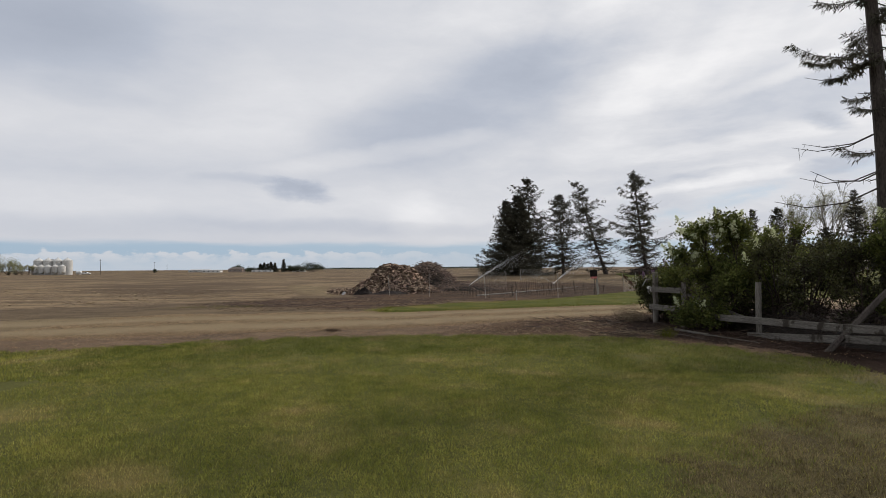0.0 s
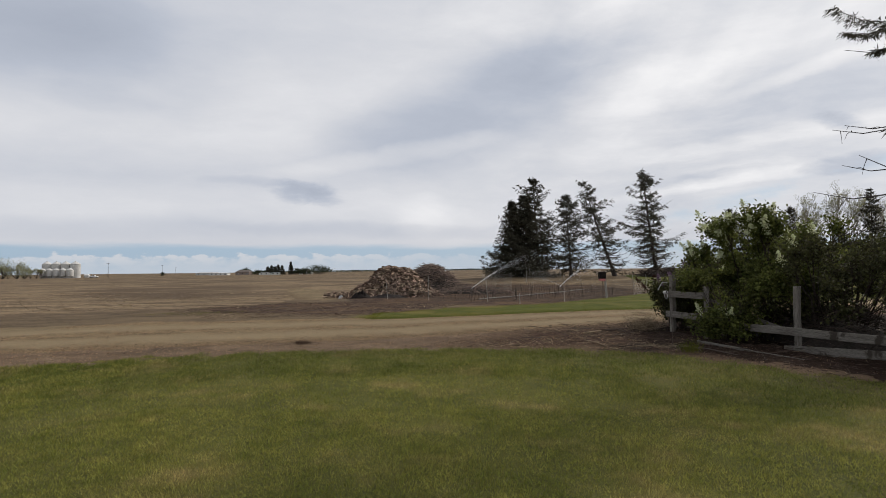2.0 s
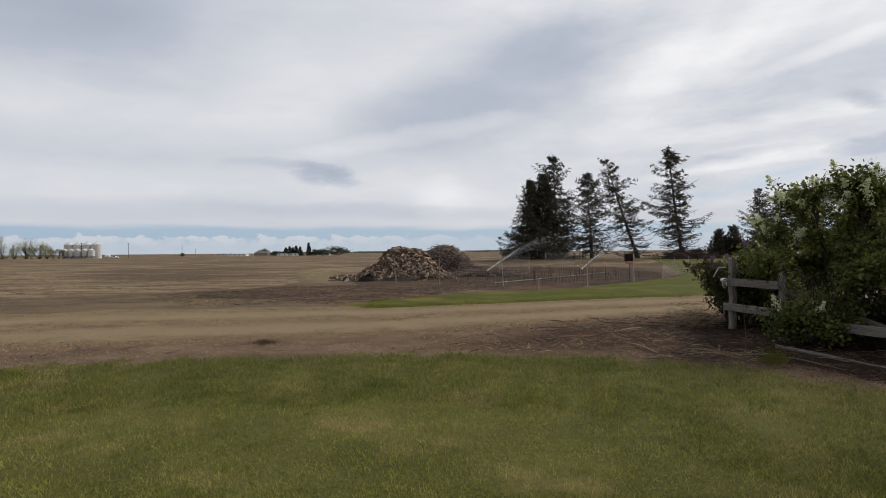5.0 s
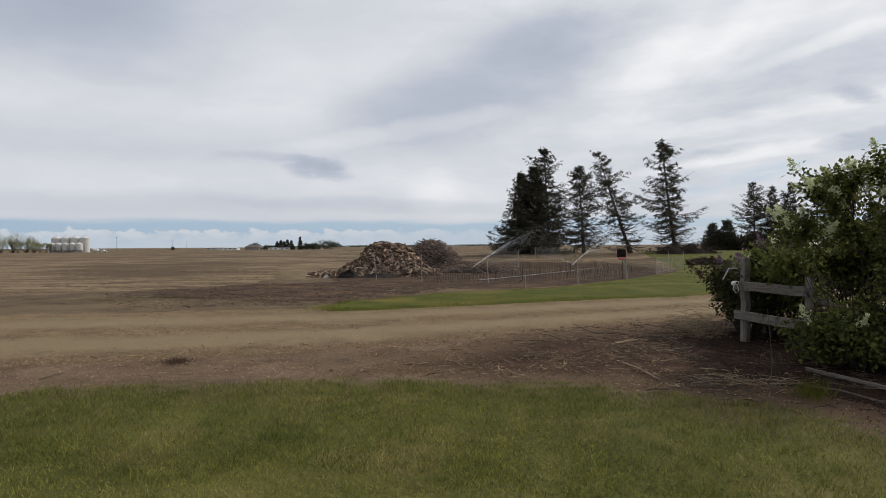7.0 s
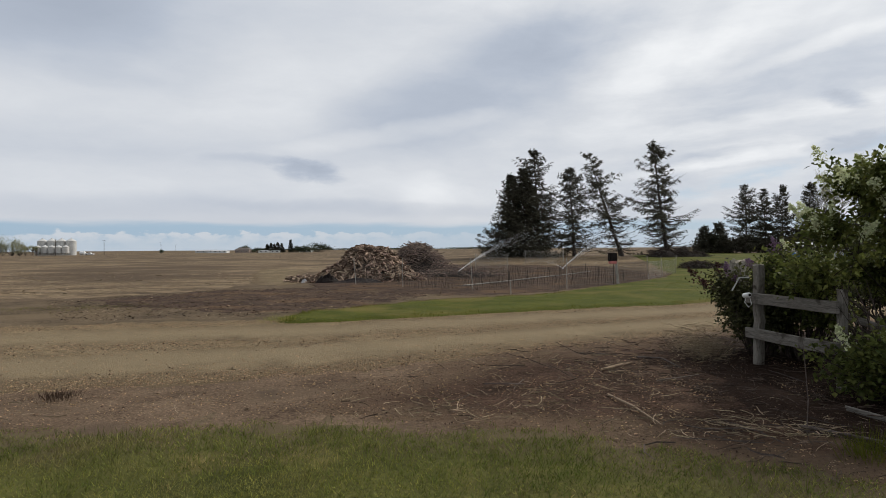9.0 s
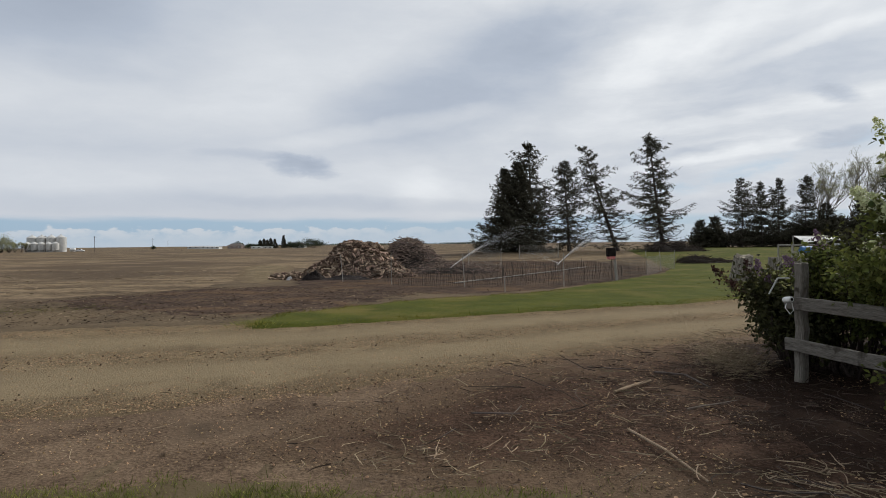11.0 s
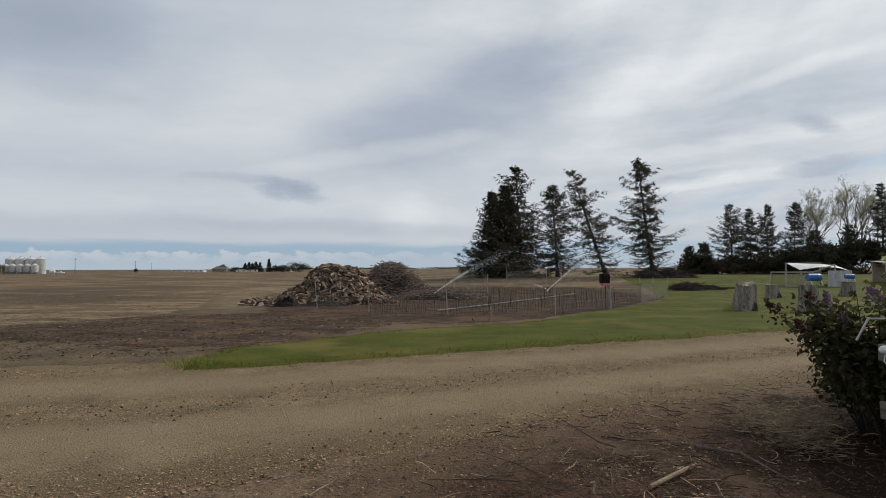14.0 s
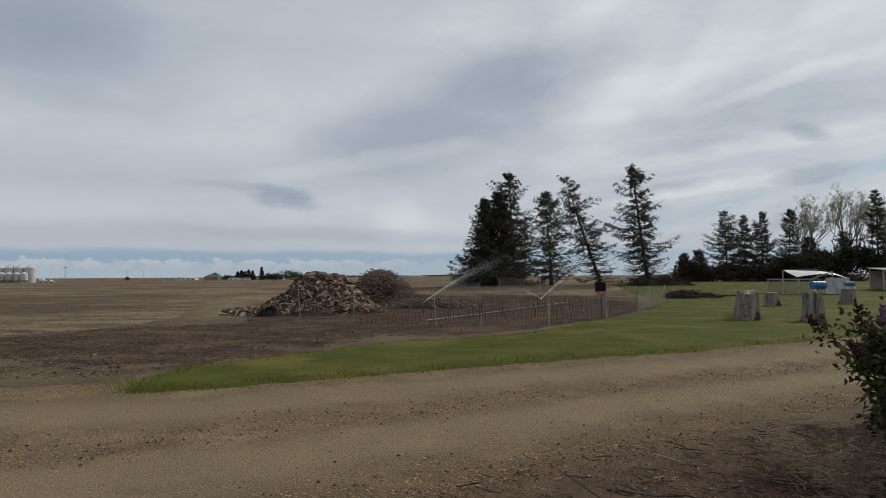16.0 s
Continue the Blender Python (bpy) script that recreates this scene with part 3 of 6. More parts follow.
GARDEN = [(-6.2, 36.5), (-1.8, 33.0), (0.6, 30.5), (3.6, 31.4), (6.1, 34.2), (9.8, 39.3), (13.5, 46), (18.2, 55), (15, 70), (0, 72), (-5, 56), (-9, 46)]
BED = [(-0.6, 12.6), (0.6, 14.6), (2.6, 16.6), (5.2, 18.0), (7.5, 19.2), (16, 22.5), (17, 2), (6.3, 3), (6.1, 7), (5.6, 8.4), (4.2, 10.2), (3.4, 10.8), (2.4, 11.6), (1.0, 11.9)]
SHOULDER = [(-70, -22), (-14, 6.8), (-6.7, 9.6), (0, 11.5), (3.4, 10.4), (9, 10), (16, 21), (30, 30), (12, 24), (3.2, 19), (-4.6, 16), (-11, 14), (-40, 3), (-60, -6)]

tagged(part("ground", Buf().arrays(np.stack([XX, YY, ZZ], -1).reshape(-1, 3), (np.arange(len(GY) - 1)[:, None] * len(GX) + np.arange(len(GX) - 1)).reshape(-1, 1) + np.array([[0, 1, len(GX) + 1, len(GX)]])),
            M_FIELD, smooth=True), "bare brown and tan stubble field reaching the horizon", "field", kind="structure")
sheet("dirt_yard", YARD, 0.015, M_DIRT, "packed brown dirt yard between road and field", "dirt", 0.5, 0.6)
sheet("road_shoulder", SHOULDER, 0.022, M_SHOULDER, "brown dirt and straw shoulder between lawn and road", "dirt", 0.3, 0.5, 0.008)
road = sheet("gravel_road", ROAD, 0.030, M_ROAD, "tan gravel farm road with wheel tracks", "road", 0.3, 0.7, 0.006)


def line_gap(line, x, y):
    best = np.full(x.shape, 1e9)
    for (ax, ay), (bx, by) in zip(line, line[1:]):
        ex, ey = bx - ax, by - ay
        t = np.clip(((x - ax) * ex + (y - ay) * ey) / (ex * ex + ey * ey), 0, 1)
        best = np.minimum(best, np.hypot(x - ax - t * ex, y - ay - t * ey))
    return best


co = np.array([v.co[:2] for v in road.data.vertices])
near_gap, far_gap = line_gap(ROAD[:11], co[:, 0], co[:, 1]), line_gap(ROAD[11:], co[:, 0], co[:, 1])


def lane_of(x, y):
    """Where across the road a place lies: nought at the near side, one at the far side."""
    a, b = line_gap(ROAD[:11], x, y), line_gap(ROAD[11:], x, y)
    return a / (a + b + 1e-6)


road.data.attributes.new("lane", "FLOAT", "POINT").data.foreach_set("value", near_gap / (near_gap + far_gap + 1e-6))

sheet("sand_patch", [(-8.6, 39.2), (-8.4, 43.6), (-10.2, 50), (-15.0, 68), (-22, 76), (-17, 58), (-12.6, 46), (-10.4, 40)], 0.022, M_ROAD, "pale sandy patch beside the firewood heap", "sand", 0.5, 0.8)
sheet("dark_soil", [(-13, 28.5), (-10.5, 35), (-6.5, 37.5), (0.4, 31.5), (-1.9, 25.6), (-3.6, 23.2), (-7, 24), (-10, 25.5)], 0.026, M_GARDEN, "dark reddish bare soil between verge and garden", "soil", 0.9, 1.2)
sheet("garden_soil", GARDEN, 0.030, M_GARDEN, "dark tilled soil of the garden plot", "soil", 0.35, 0.5, 0.012)
sheet("planting_bed", BED, 0.036, M_MULCH, "dark mulch and bare soil under the lilac hedge", "soil", 0.3, 0.5, 0.015)
# outline of the ground whose colour carries the hedge's shade
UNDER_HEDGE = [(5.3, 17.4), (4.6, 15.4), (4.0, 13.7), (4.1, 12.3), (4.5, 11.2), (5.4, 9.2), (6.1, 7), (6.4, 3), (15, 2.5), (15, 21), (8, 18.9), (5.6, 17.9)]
sheet("hedge_shade_soil", UNDER_HEDGE, 0.043, M_HEDGESHADE, "leaf litter under the hedge, painted dark with the hedge's shade", "soil", 0.45, 0.7, 0.015)
sheet("lawn", LAWN, 0.050, M_LAWN, "green mown lawn with yellowing patches", "lawn", 0.32, 0.3, 0.006)
WORN = [(1.0, 1.2), (1.6, 2.5), (2.5, 3.4), (3.5, 4.1), (4.6, 4.5), (5.6, 4.1), (5.8, 2.4), (4.4, 0.6), (2.4, 0.4)]
sheet("bare_patch", WORN, 0.056, M_THATCH, "worn patch of dry brown soil in the lawn", "soil", 0.55, 0.25)
sheet("grass_verge", VERGE, 0.07, M_VERGE, "bright green grass verge and yard beyond the road", "lawn", 0.16, 0.3, 0.008)


# ---------- trees ----------
def spruce(at, h, r, seed, lean=(0, 0), bare=0.1, whorls=26, per=6, twig=0.42, dense=15, mat=None, label="", group="spruces", low=1.0, droop=0.12, name="spruce", trunk_r=None, wide=(0.10, 0.20), bald_share=0.0, ragged=0.45, prof=0.78, dead=1.15, sprays=5, tip_bald=0.0, hang=0.5, limb_r=0.22):
    """A spruce: trunk with limbs, and a crown of many needle sprays with gaps; bare is the height to which the limbs are bald."""
    rng, nr = random.Random(seed), np.random.RandomState(seed)
    root = thing(name, (*at, ground(*at) - 0.03), label, "tree", group)
    tr = trunk_r or h * 0.014
    axis = lambda t: Vector((lean[0] * t + 0.10 * math.sin(3.1 * t + seed), lean[1] * t + 0.06 * math.sin(4 * t + seed * 2), h * t))
    wood, crown = Buf(), Buf()
    ts = [i / 12 for i in range(13)]
    wood.tube([axis(t) for t in ts], [max(tr * (1 - t) ** 0.85 * (1.5 if t == 0 else 1), 0.012) for t in ts], 8, rough=0.06, rng=rng)
    C, D, Nn, LL, WW = [], [], [], [], []
    for w in range(whorls):
        t = low / h + (1 - low / h) * ((w + rng.uniform(-0.3, 0.3)) / whorls)
        t0 = min(max(t, 0.03), 0.985)
        for k in range(per):
            gone = rng.random()
            az = 2.4 * w + 6.283 * k / per + rng.uniform(-0.5, 0.5)
            t = min(max(t0 + rng.uniform(-0.7, 0.7) / whorls, 0.03), 0.985)
            # limbs gather in uneven plates, with gaps between them
            plate = min(max(0.5 + 0.95 * noise.noise(Vector((math.cos(az) * 1.1 + seed, math.sin(az) * 1.1, t * h * 0.62 + seed))), 0.0), 1.0)
            full = r * min((1 - t) ** prof + 0.03, 1.0) * rng.uniform(0.55, 1.10) * (1 - ragged + ragged * 1.75 * plate)
            bald = (t < bare and gone < 0.65) or rng.random() < bald_share or plate < ragged * 0.30
            if gone > 0.86:
                full *= 0.45
            if mat is M_NEEDLE_THIN and 0.72 < gone < 0.80:
                bald, full = True, min(full * dead, r * 0.8)
            rise = 0.35 * t - droop * (1 - t) * 1.6 + rng.uniform(-0.13, 0.13)
            out = Vector((math.cos(az), math.sin(az), rise))
            p0 = axis(t)
            pts = [p0 + out * full * s + Vector((0, 0, full * (0.16 * s * s - 0.10 * math.sin(s * 3.1)))) for s in (0, 0.35, 0.7, 1)]
            br = max(tr * limb_r * (1 - t) + 0.008, 0.010)
            wood.tube(pts, [br, br * 0.8, br * 0.55, br * 0.25], 3, cap=False)
            if bald:
                for _ in range(4):
                    s = rng.uniform(0.3, 0.95)
                    k0 = 0 if s < 0.35 else 1 if s < 0.7 else 2
                    q = pts[k0].lerp(pts[k0 + 1], (s - 0.35 * k0) / (0.35 if k0 < 2 else 0.3))
                    e = q + Vector((rng.uniform(-0.3, 0.3), rng.uniform(-0.3, 0.3), rng.uniform(-0.35, 0.05))) * full * 0.6
                    wood.tube([q, q.lerp(e, 0.5) + Vector((0, 0, 0.04)), e], [br * 0.4, br * 0.3, br * 0.15], 3, cap=False)
                continue
            # side twigs in flat plates, each carrying narrow needle sprays
            reach = rng.uniform(0.45, 0.75) if rng.random() < tip_bald else 1.02
            n = max(3, int(0.5 * dense * full / r * rng.uniform(0.7, 1.1)) + 2)
            q = np.repeat(0.14 + (reach - 0.14) * (np.arange(n) + nr.uniform(0, 1, n)) / n, 2)
            sign = np.tile((-1.0, 1.0), n)
            P4 = np.array([tuple(v) for v in pts])
            cut = np.clip(np.digitize(q, (0.35, 0.7)), 0, 2)
            frac = np.clip((q - np.array((0, 0.35, 0.7))[cut]) / np.array((0.35, 0.35, 0.3))[cut], 0, 1)[:, None]
            stem = P4[cut] * (1 - frac) + P4[cut + 1] * frac
            turn = az + sign * nr.uniform(0.45, 1.15, 2 * n)
            side = np.stack([np.cos(turn), np.sin(turn), nr.uniform(-0.45, 0.12, 2 * n)], 1)
            side_len = np.minimum(full * 0.42, twig * 1.7) * (1.12 - 0.75 * q / reach) * nr.uniform(0.5, 1.15, 2 * n)
            step = np.tile(np.linspace(0.05, 0.9, sprays), 2 * n)
            base = np.repeat(stem, sprays, 0) + np.repeat(side * side_len[:, None], sprays, 0) * step[:, None]
            k2 = len(base)
            way = np.repeat(side, sprays, 0) + nr.normal(0, 0.40, (k2, 3)) + np.stack([np.zeros(k2), np.zeros(k2), -nr.uniform(0.0, hang, k2)], 1)
            C.append(base), D.append(way)
            Nn.append(nr.normal(0, 0.5, (k2, 3)) + (0, 0, 0.8))
            LL.append(twig * nr.uniform(0.35, 0.85, k2)), WW.append(twig * nr.uniform(*wide, k2))
    tip = np.array([tuple(axis(0.93 + 0.007 * i)) for i in range(10)])
    C.append(tip), D.append(nr.normal(0, 0.35, (10, 3)) + (0, 0, 0.8)), Nn.append(nr.normal(0, 1, (10, 3))), LL.append(np.full(10, twig * 0.6)), WW.append(np.full(10, twig * 0.12))
    C, D, Nn = np.concatenate(C), unit(np.concatenate(D)), unit(np.concatenate(Nn))
    crown.arrays(*leaf_arrays(C, D, Nn, np.concatenate(LL), np.concatenate(WW), -0.25))
    part("trunk", wood, M_BARK, root)
    part("crown", crown, mat or M_NEEDLE, root, "dark green needled crown")
    return root


def bare_tree(at, h, seed, label, group="bare trees", spread=0.55, buds=900, stems=3, name="bare_tree", mat=None, bud_mat=None, bud=0.16, fan=0.3):
    """A deciduous tree in early spring: forking limbs down to fine twigs, with a haze of buds."""
    rng = random.Random(seed)
    root = thing(name, (*at, ground(*at) - 0.03), label, "tree", group)
    wood, tips = Buf(), []

    def grow(p, way, length, r, depth):
        mid = p + way * length * 0.5 + Vector((rng.uniform(-1, 1), rng.uniform(-1, 1), 0)) * length * 0.06
        end = p + way * length + Vector((rng.uniform(-1, 1), rng.uniform(-1, 1), 0.3)) * length * 0.08
        wood.tube([p, mid, end], [r, r * 0.85, r * 0.68], 5 if depth < 2 else 3, cap=False)
        if depth >= 6:
            tips.append(end)
            return
        for _ in range(rng.choice((2, 2, 3)) if depth < 5 else 3):
            nw = (way + Vector((rng.uniform(-1, 1), rng.uniform(-1, 1), rng.uniform(0.0, 0.9))) * spread).normalized()
            s = rng.uniform(-0.2, 1.0)
            grow(p.lerp(mid, 1 + s) if s < 0 else mid.lerp(end, s), nw, length * rng.uniform(0.62, 0.82), r * 0.62, depth + 1)

    for _ in range(stems):
        grow(Vector((rng.uniform(-0.4, 0.4), rng.uniform(-0.4, 0.4), 0)), Vector((rng.uniform(-fan, fan), rng.uniform(-fan, fan), 1)).normalized(), h * 0.25, h * 0.009, 0)
    part("trunk", wood, mat or M_PALEBARK, root)
    nr = np.random.RandomState(seed)
    T = np.array([tuple(rng.choice(tips)) for _ in range(buds)]) + nr.normal(0, h * 0.006, (buds, 3))
    crown = Buf().arrays(*leaf_arrays(T, unit(nr.normal(0, 1, (buds, 3))), unit(nr.normal(0, 1, (buds, 3))), nr.uniform(0.5, 1.2, buds) * bud, nr.uniform(0.3, 0.7, buds) * bud, 0.2))
    part("crown", crown, bud_mat or M_BUD, root, "sparse pale spring buds")
    return root


def leafy_clump(name, at, wx, wy, h, seed, label, category, group="", mat=None, n=1500, leaf=0.5):
    """A far bush or tree: limbs and many leaf clumps in uneven lobes."""
    rng, nr = random.Random(seed), np.random.RandomState(seed)
    root = thing(name, (*at, ground(*at) - 0.05), label, category, group)
    wood, P = Buf(), []
    for _ in range(9):
        c = Vector((rng.uniform(-0.42, 0.42) * wx, rng.uniform(-0.42, 0.42) * wy, h * rng.uniform(0.30, 0.82)))
        c.z *= 1 - 0.5 * (abs(c.x) / wx * 2) ** 2
        wood.tube([(c.x * 0.05, c.y * 0.05, 0), (c.x * 0.7, c.y * 0.7, c.z * 0.5), c], [h * 0.02, h * 0.012, h * 0.005], 4)
        s = rng.uniform(0.13, 0.24)
        P.append(nr.normal(0, 1, (n // 9, 3)) * (wx * s * 0.6, wy * s * 0.6, h * s * 0.6) + np.array(c))
    P = np.concatenate(P)
    P[:, 2] = np.abs(P[:, 2])
    k = len(P)
    crown = Buf().arrays(*leaf_arrays(P, unit(nr.normal(0, 1, (k, 3))), unit(nr.normal(0, 1, (k, 3))), nr.uniform(0.6, 1.4, k) * leaf, nr.uniform(0.4, 0.8, k) * leaf, 0.2))
    part("branchwork", wood, M_BARK, root)
    part("crown", crown, mat or M_FARLEAF, root)
    return root


# the windbreak group behind the garden
spruce((9.2, 88.5), 12.0, 5.0, 11, bare=0.0, whorls=36, per=11, twig=0.72, dense=22, ragged=0.62, prof=0.85, label="full dark green spruce behind the garden", low=0.4)
spruce((7.6, 90.0), 11.4, 4.4, 12, bare=0.0, whorls=32, per=10, twig=0.72, dense=20, ragged=0.62, prof=0.9, label="full dark green spruce behind the garden", low=0.4)
spruce((11.6, 91.0), 14.8, 4.2, 13, lean=(-0.7, 0), bare=0.16, whorls=34, per=7, twig=0.70, dense=20, ragged=0.72, prof=0.55, label="tall dark spruce with a bare lower trunk", trunk_r=0.26)
spruce((16.0, 89.0), 11.9, 4.3, 14, lean=(-0.5, 0), bare=0.16, whorls=30, per=7, twig=0.68, dense=18, ragged=0.72, prof=0.58, label="thin dark spruce with gaps in its crown", trunk_r=0.22)
spruce((22.2, 88.5), 13.9, 3.9, 15, lean=(-4.2, 0), bare=0.34, whorls=32, per=6, twig=0.66, dense=17, ragged=0.78, prof=0.52, label="leaning half-bare spruce behind the garden", mat=M_NEEDLE_THIN, trunk_r=0.27, tip_bald=0.2)
spruce((28.2, 88.0), 15.4, 4.5, 16, lean=(-1.9, 0), bare=0.20, whorls=36, per=7, twig=0.70, dense=19, ragged=0.78, prof=0.62, droop=0.2, label="lone ragged spruce with bare dead limbs", mat=M_NEEDLE_THIN, trunk_r=0.30, tip_bald=0.25)

# the dark row at the back of the yard
for i, (x, y, h, r) in enumerate([(40.2, 107, 4.6, 1.9), (43.0, 108, 5.2, 2.6), (46.5, 106, 11.2, 4.1), (50.0, 107, 10.6, 3.2), (53.4, 108, 11.3, 2.9), (57.2, 107, 11.6, 3.4), (61.5, 109, 7.2, 3.6), (66.5, 108, 8.0, 3.6), (71.0, 107, 14.6, 3.0), (76.0, 108, 10.0, 3.6)]):
    spruce((x, y), h, r, 30 + i, bare=0.14 if h > 9 else 0.0, whorls=int(14 + 1.2 * h), per=8, twig=0.56, dense=30, ragged=0.66, prof=0.68, label="dark spruce in the row behind the yard", group="yard spruces", low=0.6, sprays=4)
for i, (x, y, w, h) in enumerate([(44.5, 110, 6, 3.2), (51.5, 111, 9, 3.2), (58.0, 110, 8, 4.2), (63.5, 110, 8, 5.2), (69.5, 109, 9, 5.4), (76.0, 109, 9, 5.2), (83.0, 110, 9, 5.4)]):
    leafy_clump("dark_bush", (x, y), w, 4, h, 590 + i, "dark bush under the yard spruces", "bush", "yard bushes", mat=M_NEEDLE, n=3200, leaf=0.62)
bare_tree((62.5, 112), 20.5, 61, "tall bare poplar with pale spring buds", buds=9000, bud=0.13, spread=0.62, stems=4, fan=0.36)
bare_tree((69.0, 113), 23.5, 62, "tall bare poplar with pale spring buds", buds=9000, bud=0.13, spread=0.62, stems=4, fan=0.36)
bare_tree((75.5, 113), 20, 63, "tall bare poplar with pale spring buds", buds=9000, bud=0.13, spread=0.62, stems=4, fan=0.36)

# the old spruce behind the hedge
spruce((9.85, 11.7), 17.0, 2.0, 77, lean=(-0.55, 0.1), bare=0.28, whorls=30, per=5, twig=0.21, dense=110, ragged=0.7, prof=0.3, dead=1.2, wide=(0.06, 0.13), bald_share=0.10, label="old spruce with dead lower limbs behind the lilacs", mat=M_NEEDLE_THIN, low=3.6, name="old_spruce", trunk_r=0.22, droop=0.30, group="", tip_bald=0.5, hang=0.9, limb_r=0.09)


# ---------- the lilac hedge ----------
def lilac(at, wx, wy, h, seed, leaves, label, flowers=14, low=0.5, lobes=26, purple=0, mauve=0, tufts=22, shoots=26, mat=None):
    """A lilac: arching grey stems, leaf sprays gathered at the twig ends, and blossom heads."""
    rng, nr = random.Random(seed), np.random.RandomState(seed)
    root = thing("lilac_bush", (*at, ground(*at) + 0.01), label, "bush", "lilac hedge")
    wood, heads, P, D = Buf(), [], [], []
    for i in range(lobes):
        a, q = rng.uniform(0, 6.283), math.sqrt(rng.random())
        hz = h * (rng.uniform(0.45, 0.97) if rng.random() < 0.62 else rng.uniform(low / h, 0.5))
        belly = min(1.0, 0.72 + 0.4 * math.sin(3.1 * min(hz / h, 1)))
        top = Vector((math.cos(a) * q * wx * belly, math.sin(a) * q * wy * belly, hz))
        top.z *= 1 - 0.16 * q * q
        base = Vector((top.x * 0.25 + rng.uniform(-0.2, 0.2), top.y * 0.25 + rng.uniform(-0.2, 0.2), -0.05))
        mid = base.lerp(top, 0.55) + Vector((rng.uniform(-0.2, 0.2), rng.uniform(-0.2, 0.2), 0.15))
        r = rng.uniform(0.010, 0.024)
        wood.tube([base, base.lerp(mid, 0.5) + Vector((rng.uniform(-0.08, 0.08), rng.uniform(-0.08, 0.08), 0)), mid, top], [r, r * 0.85, r * 0.65, r * 0.3], 5, cap=False)
        for _ in range(tufts):
            way = Vector((rng.gauss(0, 1), rng.gauss(0, 1), rng.gauss(0.25, 0.8))).normalized()
            e = top + way * rng.uniform(0.12, 0.46)
            if e.z < 0.15:
                continue
            s = mid.lerp(top, rng.uniform(0.5, 1))
            wood.tube([s, s.lerp(e, 0.5) + Vector((0, 0, 0.03)), e], [0.006, 0.005, 0.003], 3, cap=False)
            n = max(2, int(1.6 * leaves / (lobes * tufts)))
            P.append(np.array(e) + nr.normal(0, 0.075, (n, 3)) - np.outer(nr.uniform(0, 0.28, n), way))
            D.append(unit(np.array(way) * 0.6 + nr.normal(0, 0.7, (n, 3)) + (0, 0, -0.15)))
            if hz > h * 0.55 and rng.random() < 0.5:
                heads.append((e, way))
    for _ in range(shoots):
        a = rng.uniform(0, 6.283)
        p0 = Vector((math.cos(a) * wx * 0.3, math.sin(a) * wy * 0.3, 0.0))
        e = p0 + Vector((math.cos(a + rng.uniform(-0.7, 0.7)) * wx * 0.6, math.sin(a + rng.uniform(-0.7, 0.7)) * wy * 0.6, rng.uniform(0.3, 1.5)))
        wood.tube([p0, p0.lerp(e, 0.5) + Vector((0, 0, rng.uniform(0.1, 0.4))), e], [0.012, 0.008, 0.003], 4, cap=False)
    P, D = np.concatenate(P), np.concatenate(D)
    k = len(P)
    part("branchwork", wood, M_STEM, root, "dark grey-brown bare stems")
    Nn = unit(nr.normal(0, 0.6, (k, 3)) + (0, 0, 1))
    part("foliage", Buf().arrays(*leaf_arrays(P, D, Nn, nr.uniform(0.050, 0.095, k), nr.uniform(0.036, 0.068, k), 0.22)), mat or M_LEAF, root)
    heads.sort(key=lambda q: q[0].x - q[0].z * 0.6 + rng.uniform(-0.9, 0.9))
    for j, (e, way) in enumerate(heads[:flowers]):
        buf, m = Buf(), 110
        s = nr.uniform(0, 1, m)
        ax = unit(np.array([tuple(way)]) + (0, 0, 0.8))[0]
        q = np.array(e) + np.outer(s, ax) * 0.21 + nr.normal(0, 1, (m, 3)) * (0.050 * (1.05 - s))[:, None]
        buf.arrays(*leaf_arrays(q, unit(nr.normal(0, 1, (m, 3))), unit(nr.normal(0, 1, (m, 3))), nr.uniform(0.026, 0.045, m), nr.uniform(0.02, 0.036, m), 0.3))
        late = j >= flowers - mauve
        bloom = part("young_shoot" if j < purple else "blossom", buf, M_PURPLE if j < purple else M_MAUVE if late else M_FLOWER, root, "dark reddish young shoot" if j < purple else "dull mauve blossom head" if late else "pale greenish-white blossom head")
        if j < purple:
            tagged(bloom, "dark reddish young shoot", kind="stuff")
    return root


lilac((7.05, 13.6), 1.4, 1.45, 2.9, 201, 21000, "tall lilac with pale blossom behind the rail fence", 44, low=1.4, lobes=44)
# leaf colour darkened here to paint the bush's shaded side
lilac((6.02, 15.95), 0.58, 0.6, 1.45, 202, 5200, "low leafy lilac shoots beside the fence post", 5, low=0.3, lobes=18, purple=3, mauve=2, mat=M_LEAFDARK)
lilac((6.42, 15.45), 0.62, 0.62, 1.62, 208, 3600, "leafy lilac over the fence's end post", 2, low=0.8, lobes=20, mauve=2)
lilac((6.0, 12.85), 0.5, 0.6, 1.0, 207, 3000, "low lilac suckers hanging over the rails", 3, low=0.25, lobes=14)
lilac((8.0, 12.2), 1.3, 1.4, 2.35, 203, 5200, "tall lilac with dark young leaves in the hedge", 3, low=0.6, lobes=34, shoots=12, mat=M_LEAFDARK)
lilac((9.4, 14.6), 1.6, 1.4, 2.7, 204, 9000, "dense green lilac in the hedge", 8, low=1.25, lobes=28)
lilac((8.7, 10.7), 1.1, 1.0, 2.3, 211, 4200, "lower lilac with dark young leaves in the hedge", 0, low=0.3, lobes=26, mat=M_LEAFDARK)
lilac((9.6, 9.6), 1.4, 1.6, 3.2, 205, 7500, "tall lilac with dark stems in the hedge", 2, lobes=30)
